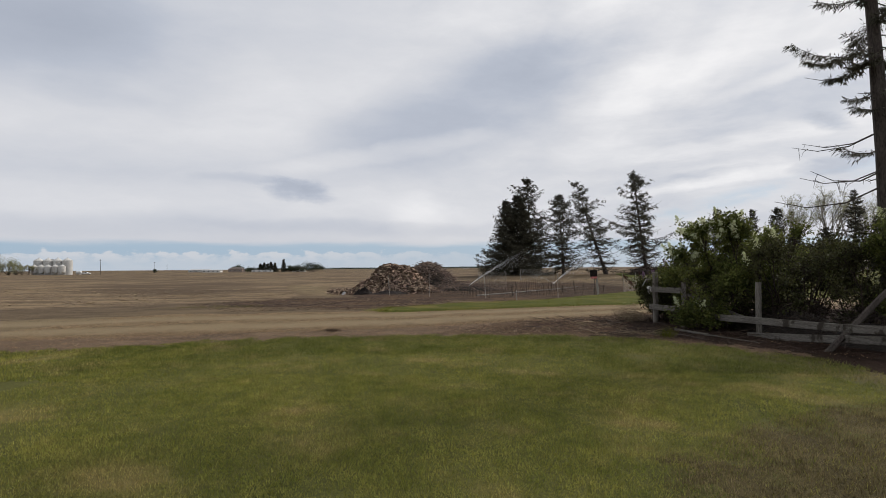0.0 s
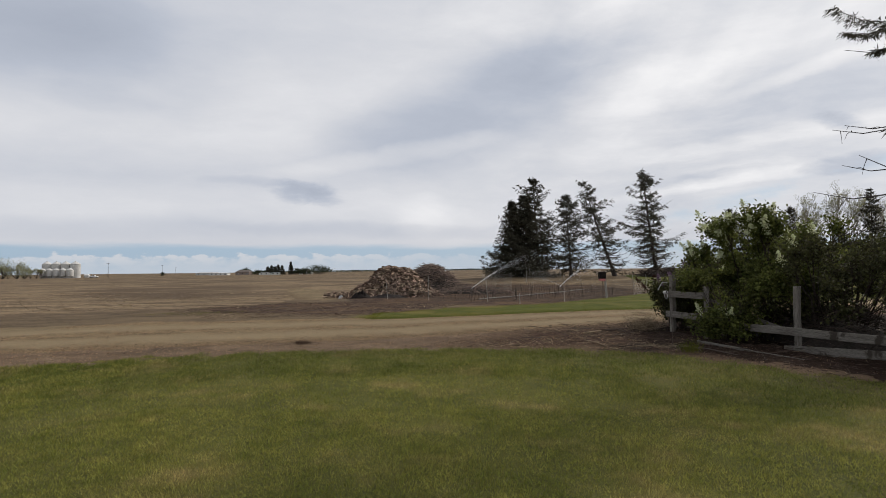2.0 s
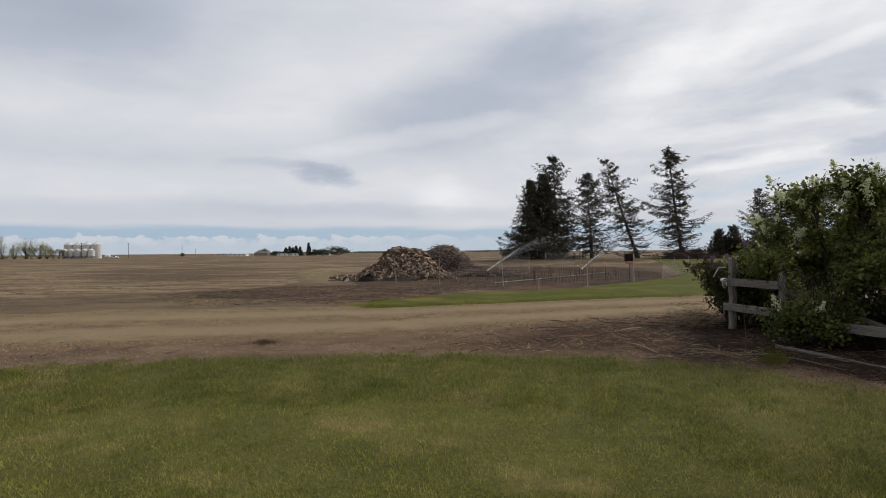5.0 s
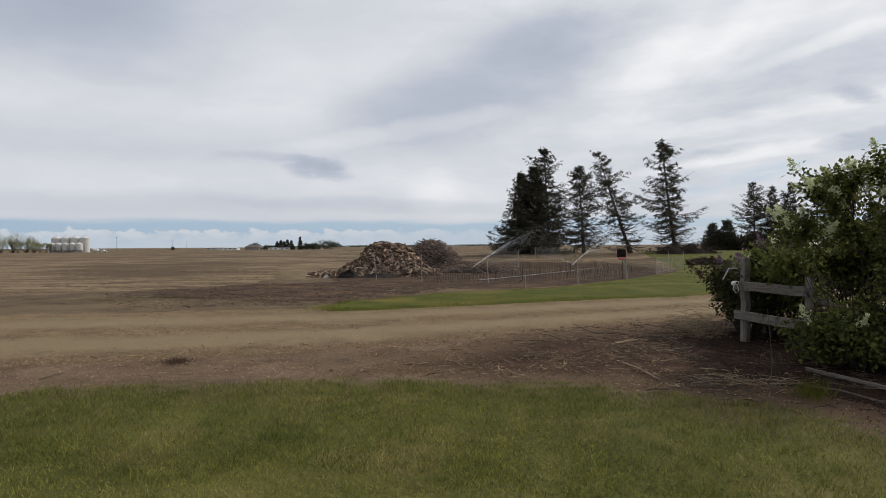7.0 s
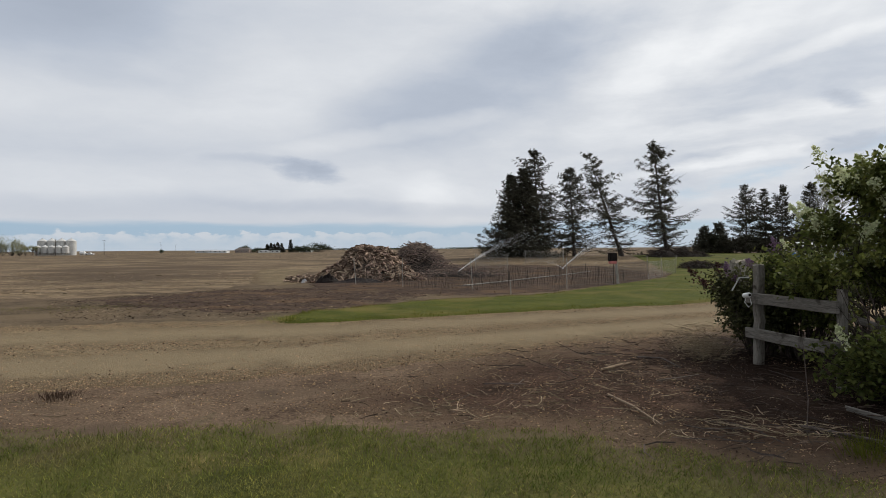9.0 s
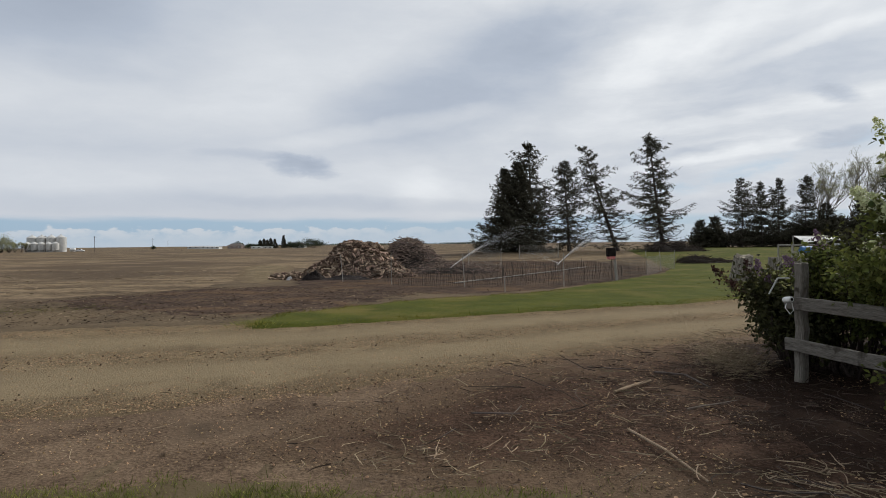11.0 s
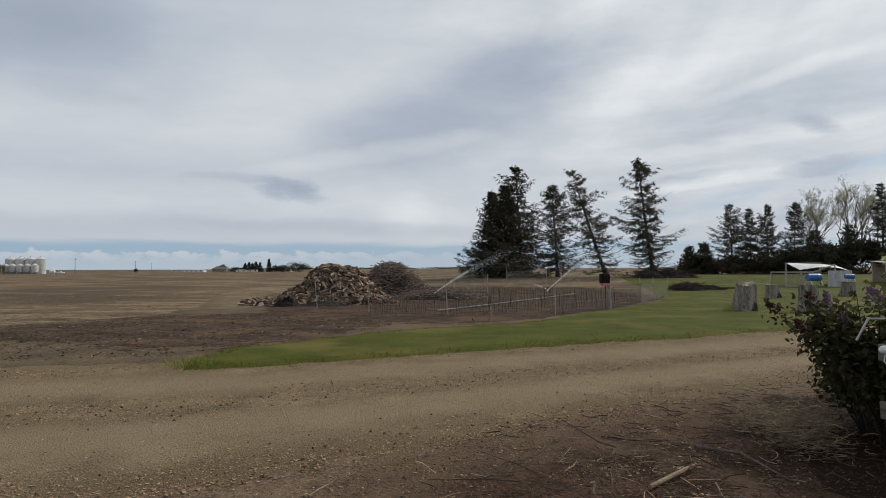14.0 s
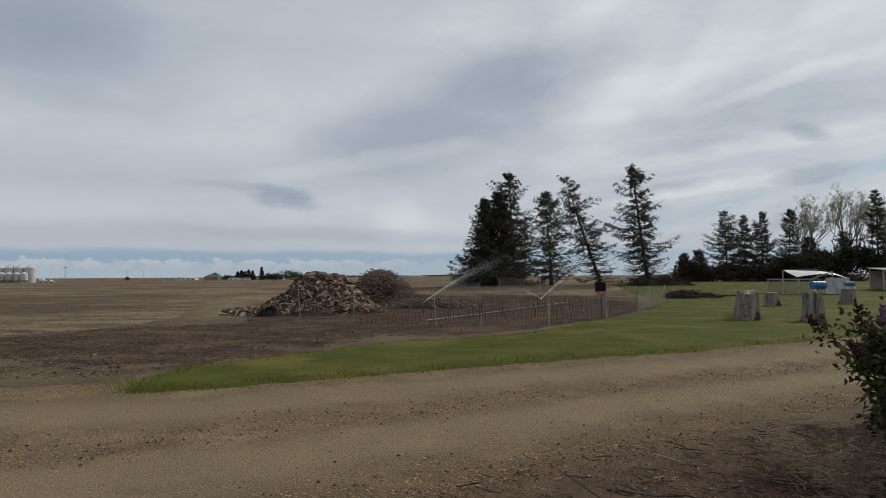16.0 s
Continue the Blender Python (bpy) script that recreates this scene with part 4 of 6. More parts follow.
# two unseen bushes, added past the hedge to cast shade on the lawn
lilac((10.3, 6.2), 1.6, 1.9, 3.3, 209, 9000, "unseen lilac added beyond the view to shade the lawn", 0, lobes=28)
lilac((10.9, 2.6), 1.7, 1.9, 3.3, 210, 9000, "unseen lilac added beyond the view to shade the lawn", 0, lobes=28)
# darker leaf colour again, painting the hedge's shaded inside
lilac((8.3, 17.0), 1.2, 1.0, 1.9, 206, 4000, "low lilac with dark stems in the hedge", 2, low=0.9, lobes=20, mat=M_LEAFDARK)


# ---------- the rail fence ----------
def rail_fence():
    rng = random.Random(5)
    root = thing("rail_fence", (5.5, 15.0, ground(5.5, 15)), "weathered grey plank fence, partly fallen, beside the lilacs", "fence")
    put = lambda x, y, z: Vector((x - 5.5, y - 15.0, z))
    P = {1: (5.58, 15.06), 2: (5.80, 13.5), 3: (6.72, 11.45), 4: (7.35, 8.4), 5: (7.7, 5.2)}
    for k, (w, top) in {1: (0.125, 1.47), 2: (0.10, 1.22), 3: (0.11, 1.28), 5: (0.12, 1.2)}.items():
        x, y = P[k]
        part("post", Buf().board(put(x, y, -0.12), put(x + 0.01, y, top), w, w * 0.95, up=(1, 0.4, 0), seg=10, wob=0.007, cham=0.018, rng=rng), M_WOODGREY, root)
    def rail(a, za, b, zb, w=0.15, off=-0.11, pre=0.12, label=""):
        (ax, ay), (bx, by) = a, b
        d = Vector((bx - ax, by - ay, 0)).normalized()
        side = Vector((-abs(d.y), -abs(d.x) * (1 if d.x * d.y < 0 else -1), 0)) * abs(off)
        p0, p1 = put(ax, ay, za) - d * pre + side, put(bx, by, zb) + d * 0.08 + side
        part("rail", Buf().board(p0, p1, w, 0.042, seg=9, wob=0.005, rng=rng), M_RAIL, root, label)
    rail(P[1], 1.00, P[2], 1.02)
    rail(P[1], 0.50, P[2], 0.53)
    rail((6.05, 13.2), 0.40, (7.15, 9.1), 0.47, label="sagging lower rail")
    rail((6.68, 11.5), 0.05, (7.75, 5.4), 0.58, label="half-fallen rail with one end on the ground")
    rail((7.1, 8.7), 0.49, P[5], 0.72)
    # bark colour in place of grey wood, painting in the hedge's shade
    part("brace", Buf().board(put(6.55, 8.80, -0.05), put(8.05, 9.15, 1.18), 0.11, 0.10, up=(1, 0, 0.3), seg=9, cham=0.03, rng=rng), M_BARK, root, "leaning post fallen against the hedge, coloured dark for its shade")
    part("loose_rail", Buf().board(put(5.15, 12.35, 0.13), put(6.10, 10.1, 0.05), 0.05, 0.03, rng=rng), M_RAIL, root, "thin pole lying in the mulch")
    part("loose_rail", Buf().board(put(6.05, 13.9, 0.9), put(6.75, 11.9, 0.38), 0.08, 0.035, rng=rng), M_RAIL, root, "fallen slanting rail")


rail_fence()


def yard_camera():
    """A small white outdoor unit with its looped cable, fixed to the end of the top rail."""
    root = thing("security_camera", (5.36, 14.97, 1.03), "small white outdoor security camera on the fence post", "camera")
    m = pose(0, -0.03, 0, 82, 0, 14)
    part("housing", Buf().turned([(0.0, -0.07), (0.022, -0.068), (0.034, -0.05), (0.036, -0.02), (0.036, 0.05), (0.03, 0.06), (0.0, 0.06)], 16, m), M_WHITE, root, smooth=False)
    part("lens_ring", Buf().turned([(0.0, 0.066), (0.018, 0.066), (0.02, 0.058), (0.0, 0.058)], 16, m), M_BLACK, root, "black lens")
    part("bracket", Buf().tube([(0.02, -0.02, 0.02), (0.06, 0.0, 0.02), (0.085, 0.03, 0.0)], 0.012, 6), M_WHITE, root)
    part("cable", Buf().tube([(0.0, 0, -0.03), (-0.02, -0.01, -0.10), (0.03, -0.02, -0.17), (0.07, -0.02, -0.13), (0.055, -0.01, -0.04)], 0.006, 5), M_WHITE, root)


def folded_bracket():
    root = thing("metal_bracket", (5.42, 15.15, 1.05), "pale angled metal bracket behind the post top", "bracket")
    part("arm", Buf().tube([(0.07, 0, 0.22), (-0.06, 0.02, 0.22)], 0.010, 6), M_STEEL, root)
    part("arm", Buf().tube([(-0.06, 0.02, 0.22), (-0.16, 0.03, 0.03)], 0.010, 6), M_STEEL, root)


yard_camera()
folded_bracket()


# ---------- the heaps ----------
def wedge(rng, length, r):
    """A split log: a bent triangular prism, bark round and two cleft faces, as verts and faces."""
    k = rng.choice((3, 4))
    ang = sorted(rng.uniform(0, 6.283) for _ in range(k))
    ang = [6.283 * i / k + rng.uniform(-0.35, 0.35) for i in range(k)]
    rad = [r * rng.uniform(0.75, 1.2) for _ in range(k)]
    v = []
    for s in (-0.5, 0.0, 0.5):
        for a, q in zip(ang, rad):
            v.append((s * length + rng.uniform(-0.015, 0.015), math.cos(a) * q * rng.uniform(0.92, 1.05), math.sin(a) * q * rng.uniform(0.92, 1.05)))
    f = [tuple(reversed(range(k))), tuple(range(2 * k, 3 * k))]
    for i in range(2):
        for j in range(k):
            a, b = i * k + j, i * k + (j + 1) % k
            f.append((a, b, b + k, a + k))
    return v, f


def heap_height(x, y, lobes):
    z = 0
    for cx, cy, rx, ry, h in lobes:
        d = math.hypot((x - cx) / rx, (y - cy) / ry)
        z = max(z, h * max(0, 1 - d ** 2.2))
    return z


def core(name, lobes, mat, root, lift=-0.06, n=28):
    """A filler a little under the heap's pieces, near-black to paint shade in the gaps."""
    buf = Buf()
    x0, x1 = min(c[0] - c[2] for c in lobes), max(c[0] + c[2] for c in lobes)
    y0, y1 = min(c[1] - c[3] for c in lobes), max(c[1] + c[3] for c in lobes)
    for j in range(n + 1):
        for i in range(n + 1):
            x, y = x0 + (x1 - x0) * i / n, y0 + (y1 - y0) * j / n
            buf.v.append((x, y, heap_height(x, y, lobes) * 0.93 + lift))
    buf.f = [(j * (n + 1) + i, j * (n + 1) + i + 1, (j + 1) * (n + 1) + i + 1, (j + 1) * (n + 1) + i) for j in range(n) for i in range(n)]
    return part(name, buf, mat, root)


def firewood_heap():
    rng = random.Random(8)
    at = (-5.2, 47.2)
    root = thing("firewood_heap", (*at, ground(*at)), "large heap of tan and brown split firewood", "firewood pile")
    lobes = [(-0.2, 0, 2.3, 3.2, 2.24), (0.75, 0, 2.2, 3.2, 2.10), (1.7, -0.6, 1.7, 2.7, 1.2), (-1.6, -1.0, 1.7, 2.4, 1.0), (2.6, -0.8, 1.3, 2.0, 0.5), (-3.8, -2.2, 1.6, 1.3, 0.30)]
    core("heap_core", lobes, M_GAPSHADE, root, -0.16)
    kinds = [mesh_of("split_log", Buf().add(*wedge(rng, rng.uniform(0.45, 0.74), rng.uniform(0.05, 0.085))), M_SPLIT) for _ in range(10)]
    barked = [mesh_of("split_log", Buf().add(*wedge(rng, rng.uniform(0.40, 0.62), rng.uniform(0.06, 0.10))), M_LOGBARK) for _ in range(3)]
    rest, rest_bark, made, tries = Buf(), Buf(), 0, 0
    while made < 2200 and tries < 16000:
        tries += 1
        x, y = rng.uniform(-4.6, 5.2), rng.uniform(-4.4, 3.2)
        z = heap_height(x, y, lobes)
        if z < 0.05 and rng.random() > 0.10:
            continue
        if z < 0.05 and not (-5.2 < x < -1.5 and y < -0.5):
            continue
        e = 0.08
        slope = Vector((heap_height(x - e, y, lobes) - heap_height(x + e, y, lobes), heap_height(x, y - e, lobes) - heap_height(x, y + e, lobes), 2 * e)).normalized()
        tilt = slope.to_track_quat("Z", "X").to_matrix().to_4x4()
        m = Matrix.Translation((x, y, z + rng.uniform(-0.08, 0.12))) @ tilt @ pose(0, 0, 0, rng.uniform(0, 360), rng.uniform(-22, 22), rng.uniform(0, 360))
        if y < 0.6 and made < 300:
            ob = new("split_log", rng.choice(barked) if rng.random() < 0.36 else rng.choice(kinds))
            ob.parent, ob.matrix_basis = root, m
        else:
            v, f = wedge(rng, rng.uniform(0.42, 0.70), rng.uniform(0.045, 0.085))
            (rest_bark if rng.random() < 0.38 else rest).add([m @ Vector(p) for p in v], f)
        made += 1
    tagged(part("loose_firewood", rest, M_SPLIT_REST, root), "split firewood thrown in a heap", kind="stuff")
    tagged(part("barked_firewood", rest_bark, M_LOGBARK, root), "dark barked firewood thrown in a heap", kind="stuff")


def brush_heap(at, lobes, seed, n, label, long=(0.8, 2.0), thick=0.02, mat=None):
    rng = random.Random(seed)
    root = thing("brush_heap", (*at, ground(*at)), label, "brush pile")
    core("heap_core", lobes, M_GAPSHADE, root, -0.1, 16)
    buf = Buf()
    x0, x1 = min(c[0] - c[2] for c in lobes), max(c[0] + c[2] for c in lobes)
    y0, y1 = min(c[1] - c[3] for c in lobes), max(c[1] + c[3] for c in lobes)
    for _ in range(n):
        x, y = rng.uniform(x0, x1), rng.uniform(y0, y1)
        z = heap_height(x, y, lobes)
        if z < 0.04:
            continue
        a, l = rng.uniform(0, 6.283), rng.uniform(*long) / 2
        d = Vector((math.cos(a), math.sin(a), rng.uniform(-0.55, 0.55))) * l
        c = Vector((x, y, z + rng.uniform(-0.05, 0.06)))
        p, q = c - d, c + d
        p.z, q.z = max(p.z, 0.03), max(q.z, 0.03)
        t = thick * rng.uniform(0.5, 1.6)
        buf.tube([p, c + Vector((rng.uniform(-0.1, 0.1), rng.uniform(-0.1, 0.1), rng.uniform(0, 0.1))), q], [t, t * 0.8, t * 0.4], 4, cap=False)
    tagged(part("tangle", buf, mat or M_TWIG, root), "tangled grey-brown branches", kind="stuff")


firewood_heap()
brush_heap((-2.9, 59.5), [(0, 0, 2.6, 2.8, 2.55), (1.0, -0.6, 2.2, 2.4, 1.9), (-1.2, 0.2, 2.0, 2.2, 1.7), (3.0, -1.5, 2.4, 2.0, 0.6)], 21, 3400, "large heap of red-brown cut branches behind the firewood", long=(0.4, 1.2), thick=0.019, mat=M_BRUSH)
brush_heap((1.2, 52.0), [(0, 0, 3.4, 1.6, 0.55)], 22, 520, "low scatter of cut branches", long=(0.4, 1.2), thick=0.022, mat=M_BRUSH)
brush_heap((23.3, 64.5), [(0, 0, 1.9, 1.2, 0.62), (1.9, 0.3, 1.6, 0.9, 0.35)], 23, 620, "low dark brush pile on the yard grass", thick=0.016, long=(0.4, 1.4), mat=M_STEM)
brush_heap((26.5, 84.0), [(0, 0, 2.0, 1.6, 1.0), (2.4, 0.5, 1.6, 1.4, 1.15), (4.0, 0.2, 1.5, 1.2, 0.5)], 24, 620, "dark brush under the lone spruce", thick=0.020, long=(0.8, 2.4), mat=M_STEM)

# dead twigs over a near-black core that paints shade below the hedge
brush_heap((7.9, 12.6), [(0, 0, 1.1, 2.6, 0.75), (0.4, -2.6, 1.0, 1.8, 0.6)], 25, 900, "dark tangle of dead twigs under the lilacs, shade painted inside", long=(0.4, 1.1), thick=0.007, mat=M_STEM)


def tarp(at, sx, sy, h, seed, mat, label, name="tarp"):
    """A crumpled sheet lying in folds."""
    rng = random.Random(seed)
    buf, n = Buf(), 18
    for j in range(n + 1):
        for i in range(n + 1):
            u, w = i / n - 0.5, j / n - 0.5
            d = max(0, 1 - (4 * u * u + 4 * w * w))
            z = h * d * (0.55 + 0.7 * abs(noise.noise(Vector((u * 6 + seed, w * 6, 0))))) + 0.05 * noise.noise(Vector((u * 17, w * 17, seed))) * (d > 0)
            buf.v.append((u * sx * (1 + 0.15 * noise.noise(Vector((w * 4, seed, 1)))), w * sy, max(z, 0.0) + 0.02))
    buf.f = [(j * (n + 1) + i, j * (n + 1) + i + 1, (j + 1) * (n + 1) + i + 1, (j + 1) * (n + 1) + i) for j in range(n) for i in range(n)]
    ob = part(name, buf, mat)
    ob.location = (*at, ground(*at))
    return tagged(ob, label, "tarp")


tarp((-7.0, 43.0), 1.5, 1.3, 0.62, 3, M_BLACK, "crumpled black tarp at the firewood heap's foot")
tarp((-5.0, 42.7), 2.9, 0.9, 0.34, 4, M_GREYTARP, "crumpled dark grey sheet along the firewood")
tarp((-8.5, 43.3), 0.38, 0.3, 0.26, 5, M_SHEET, "small white plastic bag on the dirt", "plastic_bag")


# ---------- the garden ----------
def net_bay(a, b, h, root, mat, step=0.11, rows=7, wire=0.0055, sag=0.04):
    """One bay of square netting between two posts."""
    buf = Buf()
    (ax, ay, az), (bx, by, bz) = a, b
    d = Vector((bx - ax, by - ay, bz - az))
    n = max(2, int(d.length / step))
    for i in range(n + 1):
        p = Vector(a) + d * (i / n)
        p.z += 0.03
        buf.tube([p, p + Vector((0, 0, h - sag * math.sin(math.pi * i / n)))], wire, 3, cap=False)
    for r in range(rows + 1):
        pts = [Vector(a) + d * s + Vector((0, 0, 0.03 + (h - sag * math.sin(math.pi * s)) * r / rows)) for s in (0, 0.25, 0.5, 0.75, 1)]
        buf.tube(pts, wire, 3, cap=False)
    part("netting", buf, mat, root)


def garden_fence():
    rng = random.Random(14)
    P = [(-4.69, 39.9), (-1.82, 37.3), (1.73, 34.9), (6.08, 34.6), (9.70, 39.6), (13.2, 46.0), (15.7, 51.0), (17.9, 54.7)]
    root = thing("garden_fence", (6.08, 34.6, ground(6.08, 34.6)), "light wire netting fence on thin pale stakes round the garden", "fence")
    loc = lambda x, y: (x - 6.08, y - 34.6, ground(x, y) - ground(6.08, 34.6))
    for i, (x, y) in enumerate(P):
        a = loc(x, y)
        lean = (rng.uniform(-0.16, 0.05), rng.uniform(-0.08, 0.08))
        part("post", Buf().tube([(a[0], a[1], a[2] - 0.1), (a[0] + lean[0], a[1] + lean[1], a[2] + 1.5)], [0.020, 0.016], 7), M_STAKE, root, "thin pale stake")
        if i:
            net_bay(loc(*P[i - 1]), a, 1.15, root, M_WIRE if i < 6 else M_NETWHITE, wire=0.0045 if i < 6 else 0.003)
    part("post", Buf().tube([(loc(3.26, 31.4)[0], loc(3.26, 31.4)[1], -0.02), (loc(3.26, 31.4)[0] - 0.02, loc(3.26, 31.4)[1], 0.62)], 0.018, 6), M_STAKE, root, "short pale stake")
    return root


def netting_panel(a, b, h, label):
    root = thing("netting_panel", (*a, ground(*a)), label, "netting")
    q = (b[0] - a[0], b[1] - a[1], ground(*b) - ground(*a))
    part("post", Buf().tube([(0, 0, -0.05), (0.02, 0, h + 0.1)], 0.03, 7), M_STAKE, root)
    part("post", Buf().tube([(q[0], q[1], q[2] - 0.05), (q[0], q[1], q[2] + h + 0.1)], 0.03, 7), M_STAKE, root)
    net_bay((0, 0, 0), q, h, root, M_NETWHITE, 0.09, 12, 0.0042)


garden_fence()
netting_panel((2.3, 61.0), (5.1, 60.6), 1.55, "white netting panel standing in the garden")
netting_panel((8.0, 74.0), (12.4, 75.2), 1.4, "white netting panel at the back of the garden")


def stake(at, h, seed, mat, label, lean=0.1, r=0.03):
    rng = random.Random(seed)
    root = thing("garden_stake", (*at, ground(*at) + 0.01), label, "stake", "garden stakes")
    part("stake", Buf().tube([(0, 0, -0.1), (rng.uniform(-lean, lean) * 0.5, 0, h * 0.5), (rng.uniform(-lean, lean), 0, h)], [r, r * 0.95, r * 0.8], 6, rough=0.08, rng=rng), mat, root)


for i, (x, y, h) in enumerate([(9.67, 47.8, 0.8), (8.39, 51.7, 0.7), (7.35, 49.7, 0.75), (5.06, 42.0, 0.7), (3.63, 37.6, 0.75), (2.3, 40.5, 0.6), (4.2, 45.0, 0.6), (6.4, 40.2, 0.65), (10.9, 50.2, 0.7), (11.9, 60.1, 0.8),
                                (1.0, 44.0, 0.6), (0.3, 48.5, 0.6), (3.2, 50.0, 0.6), (7.9, 43.6, 0.6), (11.4, 45.2, 0.6), (9.1, 56.2, 0.7), (5.6, 55.0, 0.7), (13.1, 55.2, 0.7)]):
    stake((x, y), h, 400 + i, M_DARKSTAKE, "short dark wooden stake in the garden soil", r=0.026)


def bean_rows():
    """Low wire hoops and dry stalks standing in rows across the plot."""
    rng = random.Random(33)
    buf = Buf()
    for row in range(16):
        y0 = 37.5 + row * 1.9
        for i in range(70):
            x = -1.5 + i * 0.21 + rng.uniform(-0.05, 0.05) + row * 0.25
            y = y0 + (x - 5) * 0.35 + rng.uniform(-0.12, 0.12)
            if poly_gap(GARDEN, np.array([x]), np.array([y]))[0] < 0.9:
                continue
            z = ground(x, y) + 0.02
            h = rng.uniform(0.12, 0.42)
            buf.tube([(x, y, z), (x + rng.uniform(-0.06, 0.06), y, z + h)], [0.009, 0.006], 3, cap=False)
    tagged(part("dry_stalks", buf, M_DARKSTAKE), "rows of short dry stalks in the garden soil", "stalks", kind="stuff")


bean_rows()


def irrigation_pipe():
    root = thing("irrigation_pipe", (1.24, 37.0, ground(1.24, 37.0)), "long pale aluminium irrigation pipe lying in the garden", "pipe")
    pts = [(1.24, 37.0), (3.5, 41.8), (5.88, 46.8), (9.0, 53.0), (12.15, 59.1)]
    rel = [(x - 1.24, y - 37.0, ground(x, y) - ground(1.24, 37.0) + 0.09) for x, y in pts]
    part("pipe", Buf().tube(rel, 0.036, 8), M_PIPE, root)
    for p in rel[1:4]:
        part("coupling", Buf().tube([(p[0] - 0.04, p[1] - 0.08, p[2]), (p[0] + 0.04, p[1] + 0.08, p[2])], 0.048, 8), M_PIPE, root)


irrigation_pipe()


RISER = 0.5


def sprinkler(at, aim, reach, rise, seed, drops):
    """An impact sprinkler on its riser, and the jet of drops that it throws."""
    root = thing("sprinkler", (*at, ground(*at) + 0.01), "small impact sprinkler on a thin riser, spraying water", "sprinkler", "sprinklers")
    part("riser", Buf().tube([(0, 0, 0), (0, 0, RISER)], 0.016, 6), M_PIPE, root)
    part("foot", Buf().tube([(-0.3, 0, 0.02), (0.3, 0, 0.02)], 0.014, 5).tube([(0, -0.3, 0.02), (0, 0.3, 0.02)], 0.014, 5), M_DARKSTAKE, root)
    part("nozzle", Buf().tube([(0, 0, RISER), (0, 0, RISER + 0.08)], 0.028, 8).tube([(0, 0, RISER + 0.05), (aim[0] * 0.12, aim[1] * 0.12, RISER + 0.1)], 0.012, 6), M_PIPE, root)
    nr = np.random.RandomState(seed)
    s = nr.beta(1.0, 1.5, drops)
    path = np.stack([aim[0] * reach * s, aim[1] * reach * s, RISER + 0.1 + rise * (1.5 * s - 0.5 * s * s)], 1)
    path += nr.normal(0, 1, (drops, 3)) * (0.014 + 0.20 * s ** 1.3)[:, None] * (1, 1, 0.9)
    path[:, 2] -= nr.exponential(1, drops) * 0.9 * s ** 2
    path[:, 2] = np.maximum(path[:, 2], 0.05)
    # the last part drifts off as a fine mist
    mist = np.arange(drops) > drops * 0.55
    s = np.where(mist, nr.uniform(0.25, 1.15, drops), s)
    path[mist] = (np.stack([aim[0] * reach * s + 0.9 * s ** 2, aim[1] * reach * s, RISER + 0.1 + rise * (1.5 * s - 0.5 * s * s) - nr.exponential(1, drops) * 1.3 * s], 1) + nr.normal(0, 1, (drops, 3)) * (0.10 + 0.55 * s)[:, None])[mist]
    path[:, 2] = np.maximum(path[:, 2], 0.05)
    size = nr.uniform(0.002, 0.0046, drops) * (1.15 - 0.5 * np.minimum(s, 1)) * np.where(mist, 0.8, 1.0)
    d = unit(np.stack([np.full(drops, aim[0]), np.full(drops, aim[1]), rise / reach * (1.5 - s)], 1) + nr.normal(0, 0.1, (drops, 3)))
    buf = Buf().arrays(*leaf_arrays(path, d, unit(nr.normal(0, 1, (drops, 3))), size * 9.0, size * 1.1, 0.3))
    tagged(part("water_jet", buf, M_WATER, root), "fine white jet of water drops", kind="stuff")


sprinkler((8.3, 50.2), (0.76, 0.65), 7.6, 3.2, 91, 18000)
sprinkler((0.95, 45.0), (0.80, 0.60), 8.4, 3.3, 92, 20000)
sprinkler((8.7, 51.8), (-0.85, 0.52), 3.6, 1.2, 93, 2000)


def post_box():
    at = (9.55, 39.5)
    root = thing("box_post", (*at, ground(*at)), "black box on a leaning grey post at the garden corner", "box on post")
    part("post", Buf().board((0.10, 0, -0.1), (-0.02, 0, 1.28), 0.13, 0.10, up=(1, 0, 0), rng=random.Random(4)), M_STAKE, root, "pale weathered post")
    part("stake", Buf().tube([(-0.14, 0.03, -0.1), (-0.15, 0.03, 1.3)], 0.025, 6), M_DARKSTAKE, root)
    part("box", Buf().box(pose(-0.20, -0.02, 1.50, 0, 0, 12), 0.42, 0.34, 0.46, 0.03), M_BLACK, root, "black plastic box")
    part("label_panel", Buf().box(pose(-0.20, -0.03, 1.20, 0, 0, 12), 0.34, 0.30, 0.16, 0.02), M_RED, root, "faded red lower panel")


post_box()


